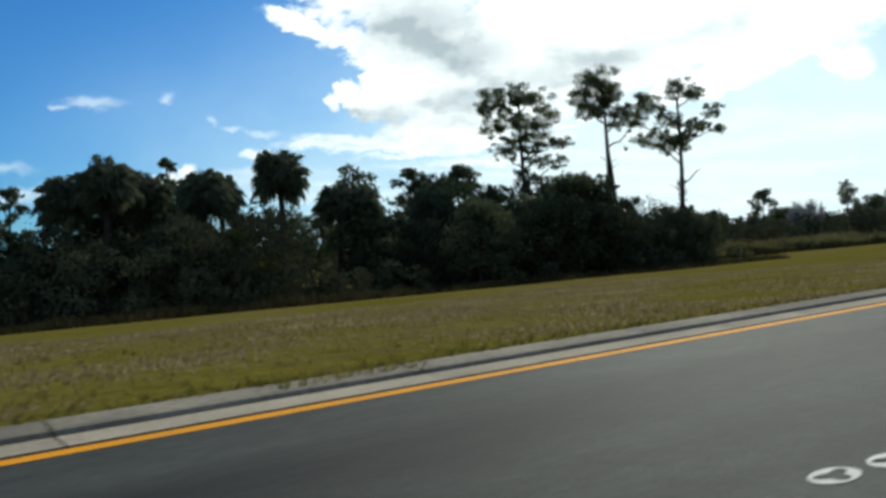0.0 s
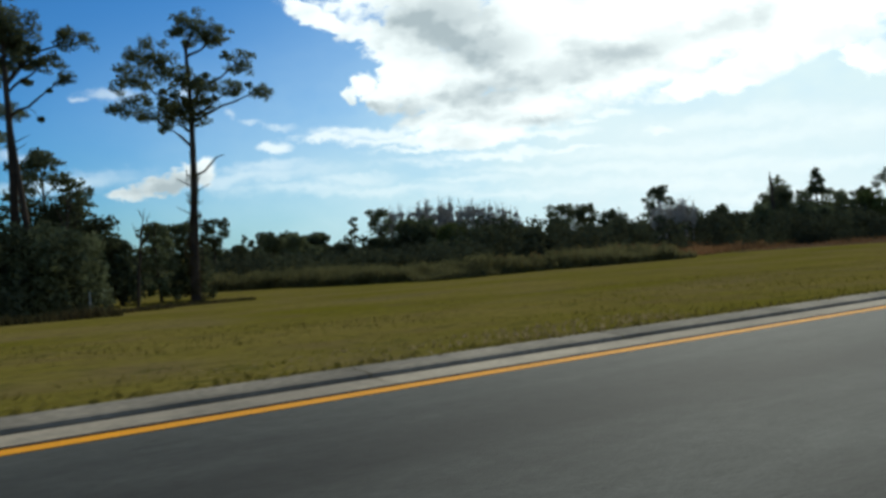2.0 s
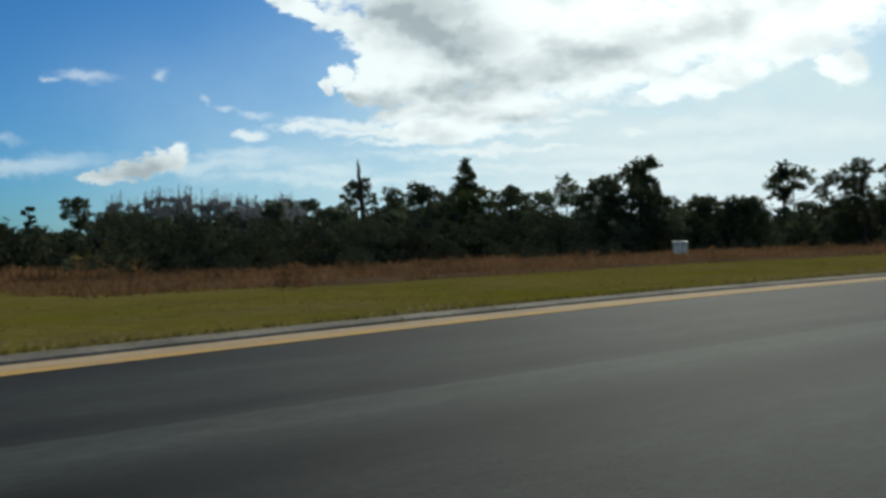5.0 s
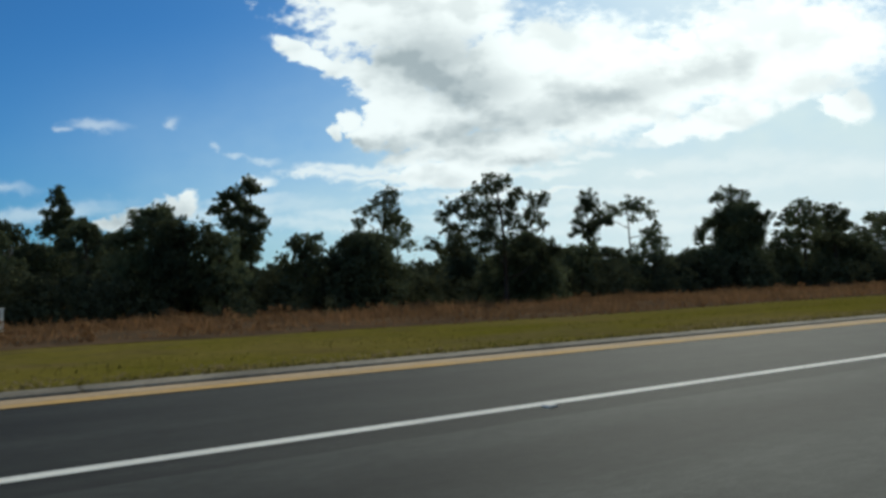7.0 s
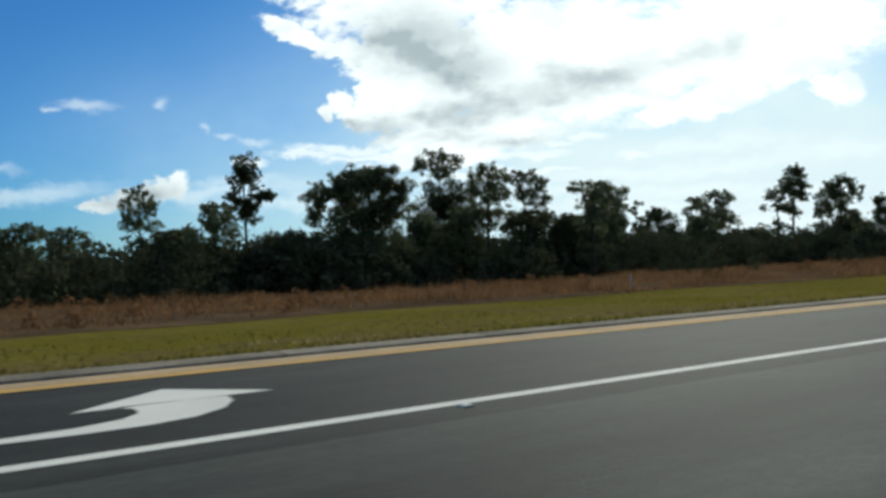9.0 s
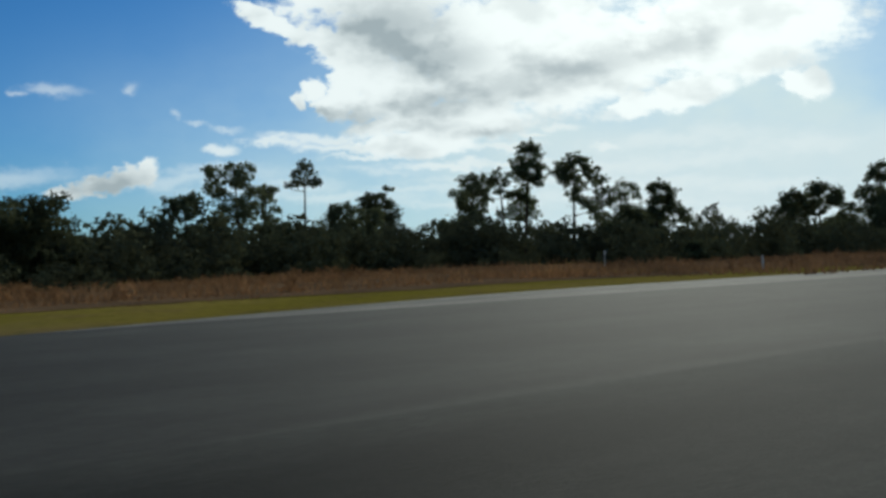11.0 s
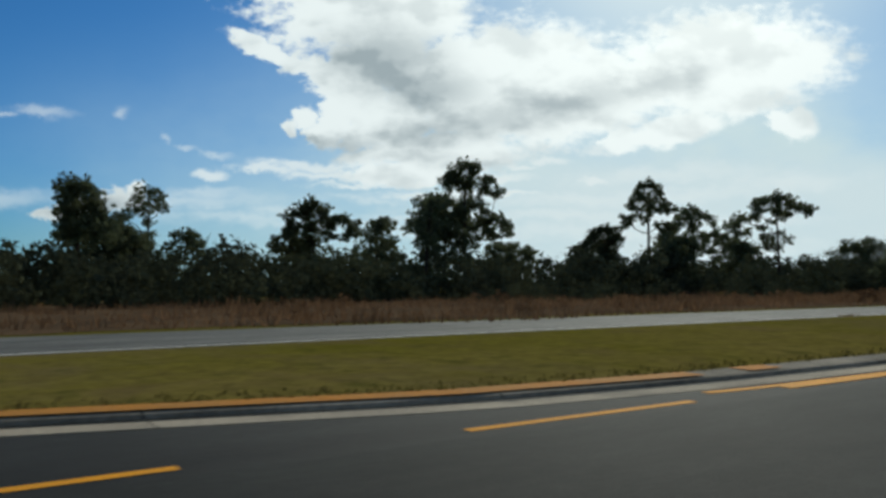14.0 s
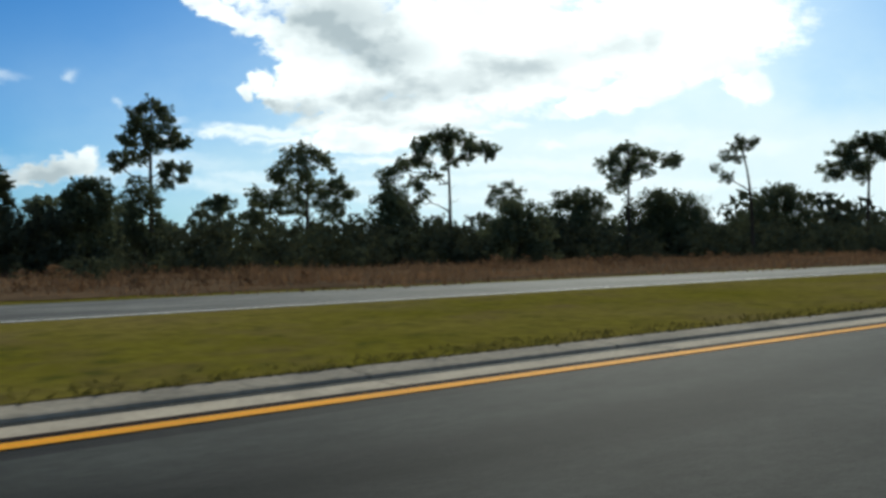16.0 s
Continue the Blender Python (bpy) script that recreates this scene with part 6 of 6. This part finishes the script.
def make_bare_tree(x, y, hgt, lean, seed):
    """A thin dead sapling that forks near its top."""
    rng = np.random.default_rng(seed)
    root = tagged(new("bare_sapling"), "thin leafless dead sapling with forked twigs above the shrubs", "dead tree", group="bare saplings")
    root.location = (x, y, ground_z(x, y) - 0.1)
    ex, ey = math.cos(radians(-36)), math.sin(radians(-36))

    def at(u, z):
        return Vector((u * ex + rng.normal(0, 0.04), u * ey, z))
    stem = [at(lean * f ** 1.5, hgt * f) for f in (0, 0.3, 0.55, 0.75, 0.88, 1.0)]
    pieces = [tube(stem, [0.10, 0.085, 0.07, 0.05, 0.035, 0.012], 6)]
    for f, u, z in ((0.62, 0.9, 0.20), (0.70, -0.5, 0.16), (0.80, 0.45, 0.15), (0.9, -0.35, 0.10)):
        b = at(lean * f ** 1.5, hgt * f)
        m = b + Vector((u * ex * 0.5, u * ey * 0.5, hgt * z * 0.35))
        t = b + Vector((u * ex, u * ey, hgt * z))
        pieces.append(tube([b, m, t], [0.04, 0.03, 0.01], 5))
        pieces.append(tube([m, m + Vector((u * ex * 0.15, u * ey * 0.15, hgt * z * 0.5))], [0.02, 0.008], 4))
    v, f = join(pieces)
    part_mesh("trunk", mesh_from("trunk", v, f, BARK), root)


make_bare_tree(53.6, 50.5, 9.2, -1.9, 81)
make_bare_tree(61.2, 51.0, 6.2, 0.8, 82)
make_bare_tree(56.8, 48.5, 7.0, 0.7, 83)


def top_paint(x0, x1, label):
    n = max(2, int((x1 - x0) / 0.6) + 1)
    xs = [x0 + (x1 - x0) * i / (n - 1) for i in range(n)]
    me = strip("kerb_paint", xs, lambda x: island_near(x) + 0.08, lambda x: island_near(x) + 0.41, 0.071, KERB_PAINT)
    tagged(new("kerb_paint", me), label, "kerb paint", group="kerb paint")


top_paint(339.2, 353.2, "long faded orange-yellow paint band on the kerb top")
top_paint(354.0, 354.6, "faded orange-yellow paint patch on the kerb")


PALE_STONE = material("broken_pale_concrete", (0.62, 0.57, 0.48), (0.48, 0.44, 0.37), 4.0, 0.95, 22.0, 0.3, 0.4, spec=0.05)


def make_stone(x, y, s, seed):
    bm = bmesh.new()
    bmesh.ops.create_icosphere(bm, subdivisions=2, radius=s)
    for v in bm.verts:
        v.co *= 1 + 0.3 * noise.noise(v.co * 6 + Vector((seed, 0, 0)))
        v.co.z *= 0.45
    me = bpy.data.meshes.new("rubble_stone")
    bm.to_mesh(me)
    bm.free()
    me.materials.append(PALE_STONE)
    ob = new("rubble_stone", me)
    ob.location = (x, y, 0.055)
    tagged(ob, "pale lump of concrete rubble lying behind the kerb", "stone", group="kerb rubble")


for i, (x, y, s) in enumerate(((385.15, 6.66, 0.11), (384.5, 6.5, 0.075), (385.45, 6.55, 0.10), (385.62, 6.5, 0.05))):
    make_stone(x, y, s, i)


def make_litter(x, y):
    """A crumpled sheet of pale paper caught in the grass."""
    bm = bmesh.new()
    bmesh.ops.create_icosphere(bm, subdivisions=2, radius=0.10)
    for v in bm.verts:
        v.co *= 0.75 + 0.7 * noise.noise(v.co * 22)
        v.co.z = v.co.z * 0.6 + 0.05
    me = bpy.data.meshes.new("paper_litter")
    bm.to_mesh(me)
    bm.free()
    me.materials.append(SIGN_WHITE)
    ob = new("paper_litter", me)
    ob.location = (x, y, ground_z(x, y))
    tagged(ob, "crumpled white paper litter lying in the mown grass", "litter")


make_litter(30.08, 8.36)


def verge(name, label, x0, x1, y_of, depth, n, seed, z_of):
    """Short blades that break the edge of the turf."""
    rng = np.random.default_rng(seed)
    x = rng.uniform(x0, x1, n)
    t = rng.uniform(0, 1, n) ** 1.6 * depth
    y = np.array([y_of(a) for a in x]) + t
    z = np.array([z_of(a, b) for a, b in zip(x, y)]) - 0.02
    h = rng.uniform(0.03, 0.10, n)
    az = rng.uniform(0, 6.283, n)
    dx, dy = np.cos(az) * 0.03, np.sin(az) * 0.03
    lx, ly = rng.normal(0, 0.05, n), rng.normal(0, 0.05, n)
    v = np.stack([np.stack([x - dx, y - dy, z], 1), np.stack([x + dx, y + dy, z], 1), np.stack([x + lx, y + ly, z + h], 1)], 1).reshape(-1, 3)
    tagged(new(name, mesh_from(name, v, np.arange(3 * n).reshape(-1, 3), BLADE)), label, "grass", kind="stuff")


verge("grass_blades", "short dry-tipped grass at the kerb", -20, 255, lambda x: kerb_y(x) + 0.40, 0.5, 14000, 31, ground_z)
DRY_TUFT = material("dry_grass_tufts", (0.27, 0.21, 0.12), (0.18, 0.14, 0.08), 0.35, 1.0, 2.0, 0.4, island=0.35, translucent=0.5, spec=0.0)
blades("dry_tufts", "brown dry tufts in the worn grass of the verge", -14, 30, lambda x: kerb_y(x) + 0.45, lambda x: kerb_y(x) + 17, 0.03, 0.10, 110000, 0.05, DRY_TUFT, 47, 0.9)
blades("dry_tufts", "bare brown patch round the rubble behind the kerb", 382.5, 389, lambda x: 6.2, lambda x: 7.6, 0.01, 0.05, 3400, 0.05, WEED, 49)
blades("dry_tufts", "brown dry tufts along the kerb of the island", 372, 398, lambda x: 6.2, lambda x: 7.9, 0.01, 0.06, 8000, 0.05, DRY_TUFT, 50, 1.2)
blades("dry_tufts", "brown dry tufts along the kerb", 30, 255, lambda x: kerb_y(x) + 0.42, lambda x: kerb_y(x) + 2.2, 0.02, 0.08, 26000, 0.045, DRY_TUFT, 48, 1.2)
blades("grass_tufts", "rough tufts of green and straw grass on the verge", -14, 92, lambda x: kerb_y(x) + 0.5, lambda x: kerb_y(x) + 13, 0.03, 0.11, 46000, 0.045, TUFT, 43, 0.9)
blades("grass_tufts", "rough tufts of green and straw grass on the verge", 92, 255, lambda x: kerb_y(x) + 0.5, lambda x: kerb_y(x) + 11, 0.03, 0.10, 30000, 0.05, TUFT, 44, 0.9)
blades("weed_clump", "rough green weeds round the foot of the sign post", 337.9, 338.9, lambda x: 12.6, lambda x: 13.2, 0.10, 0.26, 170, 0.03, TUFT, 41)
for x, y in ((369.0, 13.3), (374.4, 13.45)):
    blades("weed_clump", "brown weeds at the far edge of the island", x - 0.35, x + 0.35, lambda a, c=y: c - 0.15, lambda a, c=y: c + 0.15, 0.06, 0.16, 110, 0.04, DRY_TUFT, 45)
blades("weed_clump", "green weeds spreading over the kerb", 2.7, 4.1, lambda x: kerb_y(x) + 0.12, lambda x: kerb_y(x) + 0.7, 0.04, 0.13, 420, 0.035, TUFT, 46)
blades("weed_clump", "dark green weeds on the island's nose", 335.6, 336.8, lambda x: 12.1, lambda x: 12.7, 0.08, 0.2, 260, 0.03, BLADE, 42)
verge("grass_blades", "short dry-tipped grass on the island", 338, 430, lambda x: island_near(x) + 0.40, 0.5, 6000, 32, lambda x, y: 0.052)


# ---- the whole plan laid along the bend ----
def lay_along_bend():
    done = set()
    for ob in bpy.data.objects:
        if ob.type not in {"MESH", "EMPTY"} or (ob.parent and ob.parent.location.length > 1.0):
            continue
        if ob.parent and ob.parent.parent:
            continue
        if ob.location.length > 1.0:
            wx, wy, a = bend(ob.location.x, ob.location.y)
            ob.location.x, ob.location.y = wx, wy
            ob.rotation_euler.z += a
        elif ob.type == "MESH" and ob.data.name not in done:
            me = ob.data
            done.add(me.name)
            co = np.empty(len(me.vertices) * 3, dtype=np.float32)
            me.vertices.foreach_get("co", co)
            co = co.reshape(-1, 3)
            if "asphalt" in me.materials[0].name:
                me.attributes.new("plan", "FLOAT_VECTOR", "POINT").data.foreach_set("vector", co.ravel())
            wx, wy, a = bend(co[:, 0].astype(float), co[:, 1].astype(float))
            me.vertices.foreach_set("co", np.stack([wx, wy, co[:, 2]], 1).astype(np.float32).ravel())
            me.update()


lay_along_bend()
